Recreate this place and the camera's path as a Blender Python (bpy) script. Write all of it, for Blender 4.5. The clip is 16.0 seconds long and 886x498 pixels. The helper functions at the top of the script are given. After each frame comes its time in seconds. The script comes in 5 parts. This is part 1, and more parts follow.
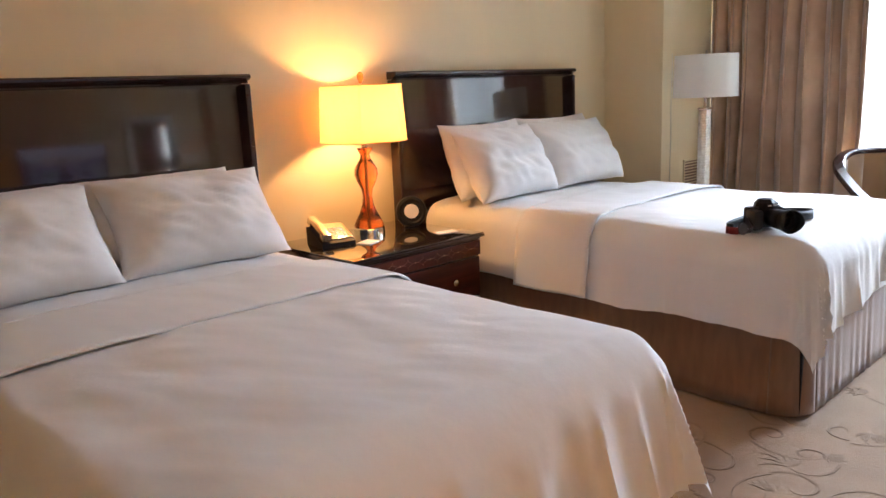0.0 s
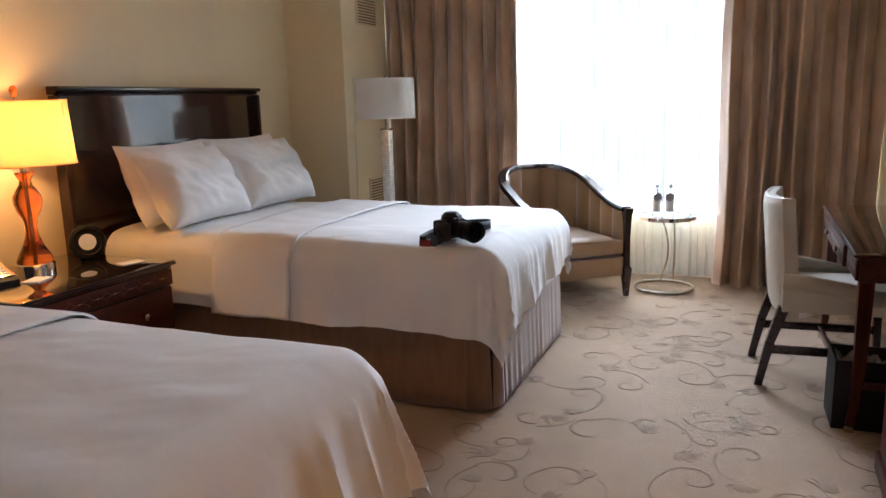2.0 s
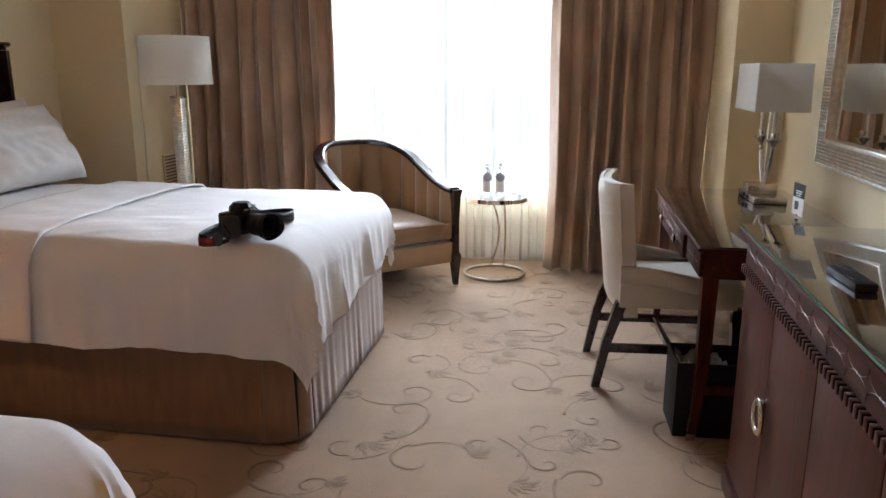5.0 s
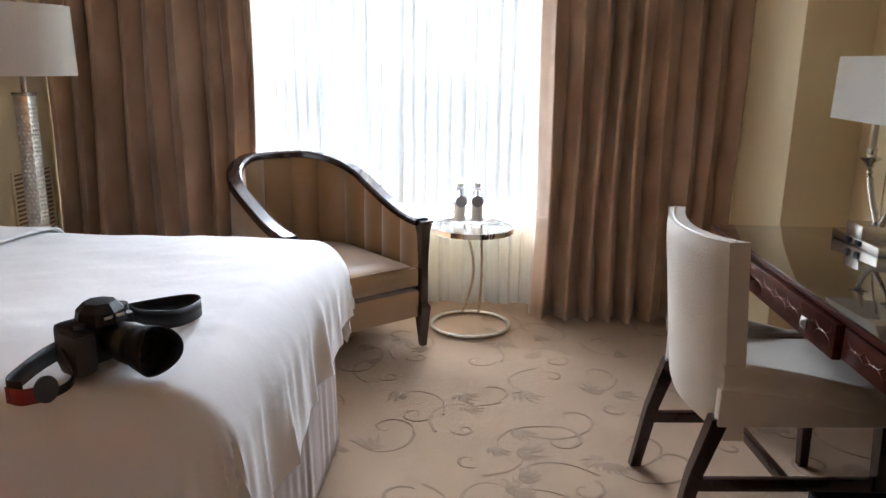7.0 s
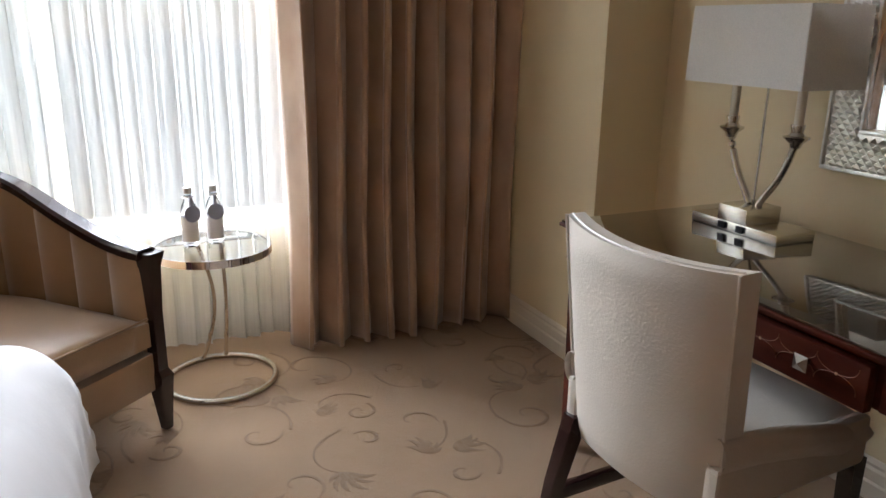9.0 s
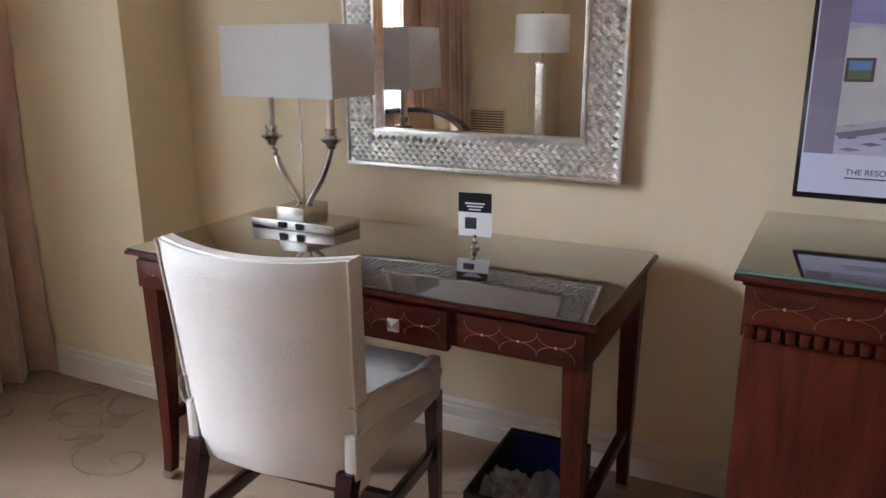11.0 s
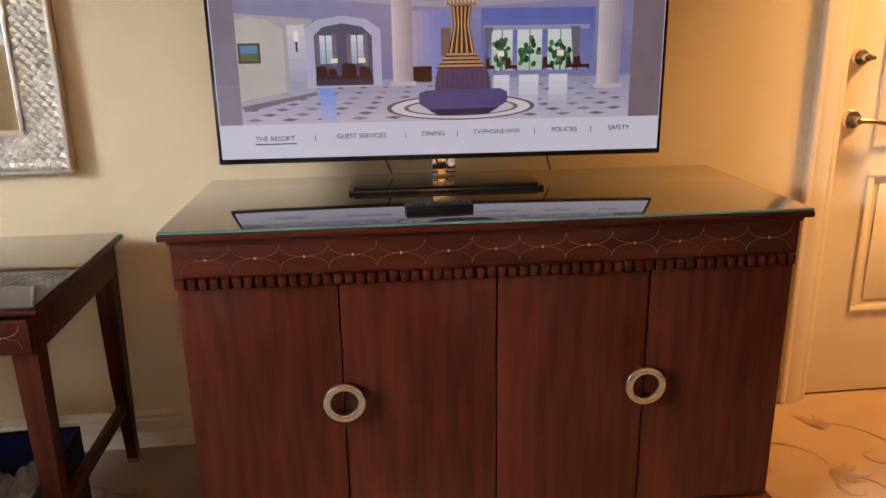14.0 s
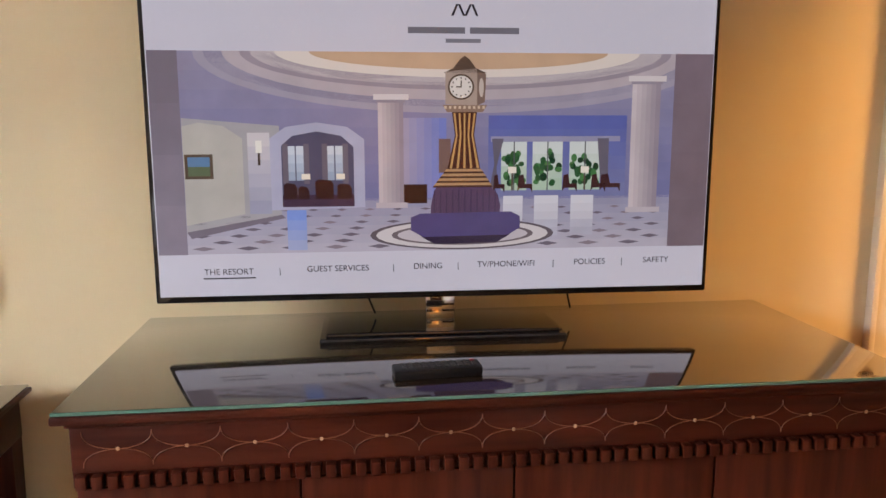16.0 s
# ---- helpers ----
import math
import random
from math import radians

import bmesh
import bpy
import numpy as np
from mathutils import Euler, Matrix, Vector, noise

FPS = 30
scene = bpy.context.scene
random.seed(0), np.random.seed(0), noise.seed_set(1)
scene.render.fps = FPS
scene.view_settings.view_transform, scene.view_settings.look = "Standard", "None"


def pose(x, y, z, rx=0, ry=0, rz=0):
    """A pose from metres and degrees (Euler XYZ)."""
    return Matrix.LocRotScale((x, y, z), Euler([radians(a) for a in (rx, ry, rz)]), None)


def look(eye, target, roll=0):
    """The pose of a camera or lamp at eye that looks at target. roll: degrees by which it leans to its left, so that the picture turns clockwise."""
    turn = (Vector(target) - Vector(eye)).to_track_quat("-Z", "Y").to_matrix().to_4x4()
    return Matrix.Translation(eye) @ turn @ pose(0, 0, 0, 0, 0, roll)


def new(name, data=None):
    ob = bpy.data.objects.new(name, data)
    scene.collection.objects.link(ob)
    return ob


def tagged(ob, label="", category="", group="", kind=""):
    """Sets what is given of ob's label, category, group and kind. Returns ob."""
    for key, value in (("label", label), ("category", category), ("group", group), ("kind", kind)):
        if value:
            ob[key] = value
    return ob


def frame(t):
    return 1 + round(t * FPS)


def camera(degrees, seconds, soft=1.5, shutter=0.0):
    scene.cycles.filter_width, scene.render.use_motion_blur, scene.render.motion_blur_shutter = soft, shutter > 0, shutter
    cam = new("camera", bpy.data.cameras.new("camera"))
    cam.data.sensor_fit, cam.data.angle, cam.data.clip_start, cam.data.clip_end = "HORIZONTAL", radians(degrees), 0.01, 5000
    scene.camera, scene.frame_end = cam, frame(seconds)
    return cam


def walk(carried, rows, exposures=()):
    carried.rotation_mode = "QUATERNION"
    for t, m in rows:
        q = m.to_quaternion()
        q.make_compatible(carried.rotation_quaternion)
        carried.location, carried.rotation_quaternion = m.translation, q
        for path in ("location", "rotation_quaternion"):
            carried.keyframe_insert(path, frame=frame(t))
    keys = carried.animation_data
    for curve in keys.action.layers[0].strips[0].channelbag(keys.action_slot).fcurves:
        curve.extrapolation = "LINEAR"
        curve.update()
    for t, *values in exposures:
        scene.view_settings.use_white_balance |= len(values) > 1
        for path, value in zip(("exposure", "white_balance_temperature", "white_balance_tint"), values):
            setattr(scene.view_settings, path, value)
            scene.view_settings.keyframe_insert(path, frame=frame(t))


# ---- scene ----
cam = camera(61.2, 16.0)
METRES, EYE, TILT, LEAN, TURN = 4.275, 1.4, 0.0, 0.0, -43.6
ROWS = [
    (0.0, 0.0, 0.0, 0.0, -0.51, -11.9, 2.44),
    (0.5, -0.0126, 0.0096, 0.0001, -8.13, -11.73, 2.24),
    (1.0, -0.0168, 0.0121, 0.0004, -14.77, -11.48, 1.9),
    (1.5, -0.0147, 0.0125, -0.0007, -20.13, -11.18, 1.63),
    (2.0, -0.0128, 0.0113, -0.0011, -24.42, -11.15, 1.47),
    (2.5, -0.0101, 0.012, -0.0021, -28.2, -11.42, 1.31),
    (3.0, -0.0063, 0.0137, -0.0035, -31.32, -11.84, 1.12),
    (3.5, 0.0016, 0.0187, -0.0052, -33.53, -12.48, 0.8),
    (4.0, 0.0214, 0.0357, -0.0059, -34.9, -13.01, 0.42),
    (6.5, 0.1714, 0.3151, -0.006, -41.24, -13.64, -0.65),
    (7.0, 0.2082, 0.3869, -0.0088, -43.57, -13.95, -0.92),
    (7.5, 0.2529, 0.4535, -0.0106, -46.53, -14.67, -1.49),
    (8.0, 0.2705, 0.5195, -0.0094, -52.97, -15.44, -1.12),
    (8.5, 0.2884, 0.5704, -0.0137, -60.37, -16.1, -0.79),
    (9.0, 0.3225, 0.6095, -0.0144, -70.77, -16.54, -0.81),
    (11.5, 0.2984, 0.667, -0.0116, -118.16, -15.18, 0.25),
    (12.0, 0.2773, 0.65, -0.0121, -125.97, -15.41, 0.11),
    (12.5, 0.2489, 0.64, -0.0108, -132.32, -15.87, 0.3),
    (13.0, 0.2268, 0.6367, -0.0127, -137.36, -16.44, 0.55),
    (13.5, 0.2179, 0.6341, -0.0143, -140.87, -16.96, 0.86),
    (14.0, 0.2179, 0.632, -0.013, -142.8, -16.33, 0.87),
    (14.5, 0.2201, 0.6261, -0.0116, -143.74, -14.49, 0.65),
    (15.0, 0.2321, 0.6123, -0.0095, -144.35, -12.61, 0.51),
    (15.5, 0.2604, 0.5865, -0.0077, -144.66, -10.77, 0.32),
    (16.0, 0.29, 0.5518, -0.0047, -144.2, -9.44, 0.11),
]
walk(cam, [(t, pose(0, 0, EYE, TILT, LEAN, TURN) @ pose(METRES * x, METRES * y, METRES * z, 90 + pitch, roll, yaw)) for t, x, y, z, yaw, pitch, roll in ROWS],
     exposures=[(0.0, 1.15, 5600, 11), (0.8, 0.9, 5600, 11), (1.5, 0.65, 5650, 11), (2.5, 0.40, 5700, 12), (3.5, 0.45, 5800, 12), (7.0, 0.25, 6000, 14), (8.5, -0.05, 6250, 16), (9.0, -0.1, 6250, 14.5), (11.0, 0.5, 5700, 17), (12.0, 0.98, 6150, 22), (13.0, 1.05, 6500, 20), (16.0, 1.0, 6650, 16)])

# ---- world and light ----
world = bpy.data.worlds.new("daylight")
scene.world = world
world.use_nodes = True
wt = world.node_tree
sky = wt.nodes.new("ShaderNodeTexSky")
sky.sky_type, sky.sun_disc, sky.dust_density = "NISHITA", False, 0.3
sky.sun_elevation, sky.sun_rotation = radians(48), radians(90)
wt.links.new(sky.outputs["Color"], wt.nodes["Background"].inputs["Color"])
wt.nodes["Background"].inputs["Strength"].default_value = 0.05


def lamp(name, kind, m, energy, color, **settings):
    data = bpy.data.lights.new(name, kind)
    data.energy, data.color = energy, color
    if kind == "AREA":
        data.shape, data.size, data.size_y = "RECTANGLE", settings["size"], settings["size_y"]
        data.spread = radians(settings.get("spread", 180))
    elif kind == "SUN":
        data.angle = radians(settings["angle"])
    else:
        data.shadow_soft_size = settings["size"]
    ob = new(name, data)
    ob.matrix_world = m
    return ob


lamp("sun", "SUN", look((12, 2, 12), (6, 1, 0)), 0.7, (1.0, 0.95, 0.88), angle=3.0)
# the sky's light through the window, from above the horizon
lamp("sky_light", "AREA", look((14.0, 1.1, 5.3), (3.0, 1.1, 0.9)), 13600, (0.86, 0.93, 1.0), size=12.0, size_y=3.4)
# the lamp on the nightstand and the warm downlights of the entrance
lamp("bulb", "POINT", pose(2.46, 3.15, 1.31), 12, (1.0, 0.50, 0.15), size=0.04)
lamp("entrance_light", "AREA", look((0.15, -0.45, 2.7), (0.75, -1.0, 0.0)), 14, (1.0, 0.52, 0.16), size=0.4, size_y=0.4, spread=80)


# ---- materials ----
def material(name, color, rough=0.6, metal=0.0, vary=0.12, scale=8.0, stretch=(1, 1, 1), bump=0.0, bump_scale=120.0, coat=0.0, sheen=0.0, hue=None, detail=6.0):
    """A surface with variation at two scales and a fine relief."""
    m = bpy.data.materials.new(name)
    m.use_nodes = True
    n, l = m.node_tree.nodes, m.node_tree.links
    b = n["Principled BSDF"]
    co = n.new("ShaderNodeTexCoord")
    mp = n.new("ShaderNodeMapping")
    mp.inputs["Scale"].default_value = stretch
    l.new(co.outputs["Object"], mp.inputs["Vector"])
    n1 = n.new("ShaderNodeTexNoise")
    n1.inputs["Scale"].default_value, n1.inputs["Detail"].default_value = scale, detail
    l.new(mp.outputs["Vector"], n1.inputs["Vector"])
    ramp = n.new("ShaderNodeValToRGB")
    dark = tuple(c * (1 - vary) for c in color)
    light = tuple(min(1, c * (1 + vary)) for c in (hue or color))
    ramp.color_ramp.elements[0].color, ramp.color_ramp.elements[1].color = (*dark, 1), (*light, 1)
    ramp.color_ramp.elements[0].position, ramp.color_ramp.elements[1].position = 0.3, 0.7
    l.new(n1.outputs["Fac"], ramp.inputs["Fac"])
    l.new(ramp.outputs["Color"], b.inputs["Base Color"])
    b.inputs["Roughness"].default_value, b.inputs["Metallic"].default_value = rough, metal
    b.inputs["Coat Weight"].default_value, b.inputs["Coat Roughness"].default_value = coat, 0.06
    b.inputs["Sheen Weight"].default_value = sheen
    if bump:
        n2 = n.new("ShaderNodeTexNoise")
        n2.inputs["Scale"].default_value, n2.inputs["Detail"].default_value = bump_scale, 4
        l.new(mp.outputs["Vector"], n2.inputs["Vector"])
        bp = n.new("ShaderNodeBump")
        bp.inputs["Strength"].default_value, bp.inputs["Distance"].default_value = bump, 0.004
        l.new(n2.outputs["Fac"], bp.inputs["Height"])
        l.new(bp.outputs["Normal"], b.inputs["Normal"])
    return m


def glow(name, color, strength, mottle=0.0):
    m = bpy.data.materials.new(name)
    m.use_nodes = True
    b = m.node_tree.nodes["Principled BSDF"]
    b.inputs["Base Color"].default_value = (*[c * 0.1 for c in color], 1)
    b.inputs["Emission Color"].default_value, b.inputs["Emission Strength"].default_value = (*color, 1), strength
    if mottle:
        n, l = m.node_tree.nodes, m.node_tree.links
        co, nz, rp = n.new("ShaderNodeTexCoord"), n.new("ShaderNodeTexNoise"), n.new("ShaderNodeValToRGB")
        nz.inputs["Scale"].default_value, nz.inputs["Detail"].default_value = 14.0, 6.0
        l.new(co.outputs["Object"], nz.inputs["Vector"]), l.new(nz.outputs["Fac"], rp.inputs["Fac"])
        rp.color_ramp.elements[0].position, rp.color_ramp.elements[1].position = 0.32, 0.70
        rp.color_ramp.elements[0].color = (*[c * (1 - mottle) for c in color], 1)
        rp.color_ramp.elements[1].color = (*[c * (1 + mottle) for c in color], 1)
        l.new(rp.outputs["Color"], b.inputs["Emission Color"])
    b.inputs["Roughness"].default_value = 0.25
    return m


def glass(name, color=(1, 1, 1), rough=0.0):
    m = bpy.data.materials.new(name)
    m.use_nodes = True
    b = m.node_tree.nodes["Principled BSDF"]
    b.inputs["Base Color"].default_value, b.inputs["Roughness"].default_value = (*color, 1), rough
    b.inputs["Transmission Weight"].default_value, b.inputs["IOR"].default_value = 1.0, 1.45
    return m


def cloth(name, color, see, through_part, stretch=(1, 1, 1), weave=300.0):
    """Thin woven fabric: see is the share of open weave, through_part how much of the rest glows with light from behind."""
    m = bpy.data.materials.new(name)
    m.use_nodes = True
    n, l = m.node_tree.nodes, m.node_tree.links
    n.remove(n["Principled BSDF"])
    out = n["Material Output"]
    d, tr, tp = n.new("ShaderNodeBsdfDiffuse"), n.new("ShaderNodeBsdfTranslucent"), n.new("ShaderNodeBsdfTransparent")
    m1, m2 = n.new("ShaderNodeMixShader"), n.new("ShaderNodeMixShader")
    co, mp, nz, rp = n.new("ShaderNodeTexCoord"), n.new("ShaderNodeMapping"), n.new("ShaderNodeTexNoise"), n.new("ShaderNodeValToRGB")
    mp.inputs["Scale"].default_value = stretch
    nz.inputs["Scale"].default_value = weave
    l.new(co.outputs["Object"], mp.inputs["Vector"])
    l.new(mp.outputs["Vector"], nz.inputs["Vector"])
    l.new(nz.outputs["Fac"], rp.inputs["Fac"])
    rp.color_ramp.elements[0].color = (*[c * 0.85 for c in color], 1)
    rp.color_ramp.elements[1].color = (*[min(1, c * 1.1) for c in color], 1)
    for s in (d, tr):
        l.new(rp.outputs["Color"], s.inputs["Color"])
    m1.inputs["Fac"].default_value, m2.inputs["Fac"].default_value = through_part, see
    l.new(d.outputs[0], m1.inputs[1]), l.new(tr.outputs[0], m1.inputs[2])
    l.new(m1.outputs[0], m2.inputs[1]), l.new(tp.outputs[0], m2.inputs[2])
    l.new(m2.outputs[0], out.inputs["Surface"])
    return m


PAINT = material("wall_vinyl", (0.79, 0.655, 0.41), 0.62, vary=0.035, scale=2.2, bump=0.12, bump_scale=260, stretch=(1, 1, 0.25))
CEILING = material("ceiling_paint", (0.80, 0.76, 0.68), 0.8, vary=0.03, bump=0.1)
TRIM = material("trim_paint", (0.76, 0.68, 0.54), 0.4, vary=0.03, scale=5)
DOORPAINT = material("door_paint", (0.80, 0.72, 0.58), 0.38, vary=0.03, scale=4)
CARPET = material("carpet_pile", (0.31, 0.19, 0.096), 0.95, vary=0.10, scale=5, bump=0.9, bump_scale=420, sheen=0.3)
CARPET_CUT = material("carpet_scroll_pile", (0.23, 0.14, 0.07), 0.95, vary=0.16, scale=14, bump=0.9, bump_scale=420, sheen=0.25)
MAHOGANY = material("mahogany", (0.044, 0.0075, 0.0036), 0.36, vary=0.28, scale=5, stretch=(7, 7, 0.7), bump=0.05, bump_scale=60, coat=0.05, hue=(0.066, 0.0125, 0.0055))
MAHOGANY_LONG = material("mahogany_long_grain", (0.042, 0.0072, 0.0038), 0.36, vary=0.28, scale=5, stretch=(0.7, 7, 7), bump=0.05, bump_scale=60, coat=0.05, hue=(0.060, 0.0115, 0.0055))
ESPRESSO = material("espresso_wood", (0.020, 0.007, 0.007), 0.22, vary=0.35, scale=9, stretch=(0.8, 6, 6), coat=0.6, hue=(0.030, 0.010, 0.009))
LACQUER = material("dark_lacquer", (0.026, 0.008, 0.010), 0.10, vary=0.25, scale=5, stretch=(0.7, 5, 5), coat=1.0)
INLAY = material("inlay_line", (0.17, 0.058, 0.019), 0.35, vary=0.2, scale=30)
PEARL = material("inlay_dot", (0.52, 0.36, 0.22), 0.25, vary=0.1)
TOPWOOD = material("table_top_wood", (0.030, 0.016, 0.010), 0.10, vary=0.3, scale=6, stretch=(0.7, 7, 7), coat=1.0)
GLASSTOP = material("glass_over_wood", (0.026, 0.017, 0.011), 0.03, vary=0.2, scale=5, stretch=(0.7, 7, 7), coat=1.0)
GLASSEDGE = material("green_glass_edge", (0.10, 0.22, 0.17), 0.08, vary=0.1)
LINEN = material("white_linen", (0.80, 0.79, 0.78), 0.85, vary=0.025, scale=3, bump=0.6, bump_scale=11, sheen=0.25)
PILLOWCASE = material("white_pillowcase", (0.80, 0.79, 0.78), 0.85, vary=0.03, scale=5, bump=0.4, bump_scale=13, sheen=0.25)
SKIRT = material("bronze_skirt_fabric", (0.20, 0.098, 0.044), 0.6, vary=0.14, scale=10, stretch=(3, 3, 0.6), bump=0.2, bump_scale=200, sheen=0.4)
DRAPE = material("taupe_drape", (0.42, 0.26, 0.155), 0.42, vary=0.13, scale=4, stretch=(1.2, 1.2, 0.7), bump=0.25, bump_scale=160, sheen=0.5, hue=(0.52, 0.345, 0.22))
LEATHER = material("cream_leather", (0.63, 0.58, 0.50), 0.42, vary=0.05, scale=6, bump=0.3, bump_scale=150)
SATIN = material("bronze_satin", (0.33, 0.195, 0.088), 0.42, vary=0.08, scale=5, bump=0.12, bump_scale=220, sheen=0.6)
NICKEL = material("brushed_nickel", (0.62, 0.58, 0.52), 0.24, metal=1.0, vary=0.06, scale=20)
CHROME = material("polished_chrome", (0.82, 0.82, 0.82), 0.06, metal=1.0, vary=0.03)
SILVERLEAF = material("silver_leaf", (0.93, 0.90, 0.83), 0.28, metal=1.0, vary=0.16, scale=40)
BLACK = material("black_plastic", (0.009, 0.009, 0.010), 0.5, vary=0.2, scale=30, bump=0.1, bump_scale=300)
GLOSSBLACK = material("gloss_black", (0.008, 0.008, 0.009), 0.08, vary=0.1, coat=1.0)
RUBBER = material("grey_rubber", (0.03, 0.03, 0.032), 0.6, vary=0.1, scale=40)
RED = material("red_stitch", (0.22, 0.012, 0.015), 0.6)
PAPER = material("white_card", (0.82, 0.80, 0.76), 0.6, vary=0.02)
BLUE = material("blue_liner", (0.010, 0.018, 0.16), 0.5, vary=0.2)
AMBER = glass("amber_glass", (0.95, 0.30, 0.06), 0.02)
CLEAR = glass("clear_glass", (0.97, 0.99, 0.98))
WATERGLASS = glass("bottle_plastic", (0.86, 0.91, 1.0), 0.03)
PANE = glass("window_pane", (1, 1, 1))
TAG = material("bottle_tag", (0.36, 0.37, 0.43), 0.5)
BAG = cloth("thin_plastic_bag", (0.80, 0.80, 0.80), 0.45, 0.4, weave=30)
SHEER = cloth("cream_sheer", (0.82, 0.83, 0.80), 0.34, 0.02, stretch=(1, 14, 0.35), weave=9)
SHADE_WHITE = cloth("white_lampshade", (0.84, 0.81, 0.74), 0.0, 0.35)
# cream cloth, its colour turned amber to add to the bulb's warm glow
SHADE_WARM = cloth("amber_tinted_lampshade", (0.82, 0.52, 0.22), 0.0, 0.52)
GLASSTOP.node_tree.nodes["Principled BSDF"].inputs["IOR"].default_value = 1.9
MIRROR = material("mirror_glass", (0.90, 0.89, 0.86), 0.0, metal=1.0, vary=0.0)


for wood, level in ((MAHOGANY, 0.16), (MAHOGANY_LONG, 0.16), (ESPRESSO, 0.35), (BLACK, 0.25)):
    wood.node_tree.nodes["Principled BSDF"].inputs["Specular IOR Level"].default_value = level


# ---- builders ----
def box(bm, x0, y0, z0, x1, y1, z1, bevel=0.0, seg=2):
    made = bmesh.ops.create_cube(bm, size=1.0, matrix=Matrix.LocRotScale(((x0 + x1) / 2, (y0 + y1) / 2, (z0 + z1) / 2), None, (abs(x1 - x0), abs(y1 - y0), abs(z1 - z0))))
    if bevel:
        edges = list({e for v in made["verts"] for e in v.link_edges})
        bmesh.ops.bevel(bm, geom=edges, offset=bevel, segments=seg, affect="EDGES", profile=0.6)
    return bm


def lathe(bm, profile, segments=32, centre=(0, 0), sx=1.0, sy=1.0):
    """A turned body from (radius, height) pairs."""
    rings = []
    for r, z in profile:
        if r < 1e-5:
            rings.append([bm.verts.new((centre[0], centre[1], z))])
        else:
            rings.append([bm.verts.new((centre[0] + sx * r * math.cos(2 * math.pi * k / segments), centre[1] + sy * r * math.sin(2 * math.pi * k / segments), z)) for k in range(segments)])
    for a, b in zip(rings, rings[1:]):
        for k in range(segments):
            j = (k + 1) % segments
            if len(a) == 1 and len(b) == 1:
                continue
            if len(a) == 1:
                bm.faces.new((a[0], b[j], b[k]))
            elif len(b) == 1:
                bm.faces.new((a[k], a[j], b[0]))
            else:
                bm.faces.new((a[k], a[j], b[j], b[k]))
    return bm


def tube(bm, points, radius, segments=10, flat=1.0, closed=False):
    """A rod along points; radius is a number or a function of the share of the way; flat squeezes it upright."""
    pts = [Vector(p) for p in points]
    count, rings = len(pts), []
    for i, p in enumerate(pts):
        a, b = (pts[i - 1], pts[(i + 1) % count]) if closed else (pts[max(0, i - 1)], pts[min(count - 1, i + 1)])
        along = (b - a).normalized()
        up = Vector((0, 0, 1)) if abs(along.z) < 0.95 else Vector((1, 0, 0))
        side = along.cross(up).normalized()
        top = side.cross(along).normalized()
        r = radius(i / max(1, count - 1)) if callable(radius) else radius
        rings.append([bm.verts.new(p + side * r * math.cos(w) + top * r * flat * math.sin(w)) for w in (2 * math.pi * k / segments for k in range(segments))])
    pairs = list(zip(rings, rings[1:])) + ([(rings[-1], rings[0])] if closed else [])
    for a, b in pairs:
        for k in range(segments):
            j = (k + 1) % segments
            bm.faces.new((a[k], a[j], b[j], b[k]))
    if not closed:
        bm.faces.new(rings[0][::-1]), bm.faces.new(rings[-1])
    return bm


def sheet(bm, nu, nv, place):
    """A grid of nu x nv cells, its vertices given by place(u, v) with u, v in 0..1."""
    vs = [[bm.verts.new(place(i / nu, j / nv)) for j in range(nv + 1)] for i in range(nu + 1)]
    for i in range(nu):
        for j in range(nv):
            bm.faces.new((vs[i][j], vs[i + 1][j], vs[i + 1][j + 1], vs[i][j + 1]))
    return bm


def beam(bm, points, widths, bevel=0.0):
    """A square post through points, its width and depth given at each."""
    rings = []
    for p, (w, d) in zip(points, widths):
        rings.append([bm.verts.new((p[0] + sx * w / 2, p[1] + sy * d / 2, p[2])) for sx, sy in ((-1, -1), (1, -1), (1, 1), (-1, 1))])
    for a, b in zip(rings, rings[1:]):
        for k in range(4):
            bm.faces.new((a[k], a[(k + 1) % 4], b[(k + 1) % 4], b[k]))
    bm.faces.new(rings[0][::-1]), bm.faces.new(rings[-1])
    return bm


def smoothed(me, angle=38):
    for f in me.polygons:
        f.use_smooth = True
    me.set_sharp_from_angle(angle=radians(angle))


def part(name, bm, mat, parent=None, label="", angle=38, thick=0.0):
    me = bpy.data.meshes.new(name)
    bmesh.ops.recalc_face_normals(bm, faces=bm.faces)
    bm.to_mesh(me)
    bm.free()
    smoothed(me, angle)
    me.materials.append(mat)
    ob = new(name, me)
    ob.parent = parent
    if label:
        tagged(ob, label)
    if thick:
        mod = ob.modifiers.new("thickness", "SOLIDIFY")
        mod.thickness, mod.offset = thick, 0
    return ob


def thing(name, label, category, m, group="", kind=""):
    ob = new(name)
    ob.empty_display_size = 0.1
    ob.matrix_world = m
    return tagged(ob, label, category, group, kind)


def boxes(*rows, bevel=0.0):
    bm = bmesh.new()
    for r in rows:
        box(bm, *r, bevel=bevel)
    return bm


def structure(name, bm, mat, label, category, **more):
    return tagged(part(name, bm, mat, **more), label, category, kind="structure")


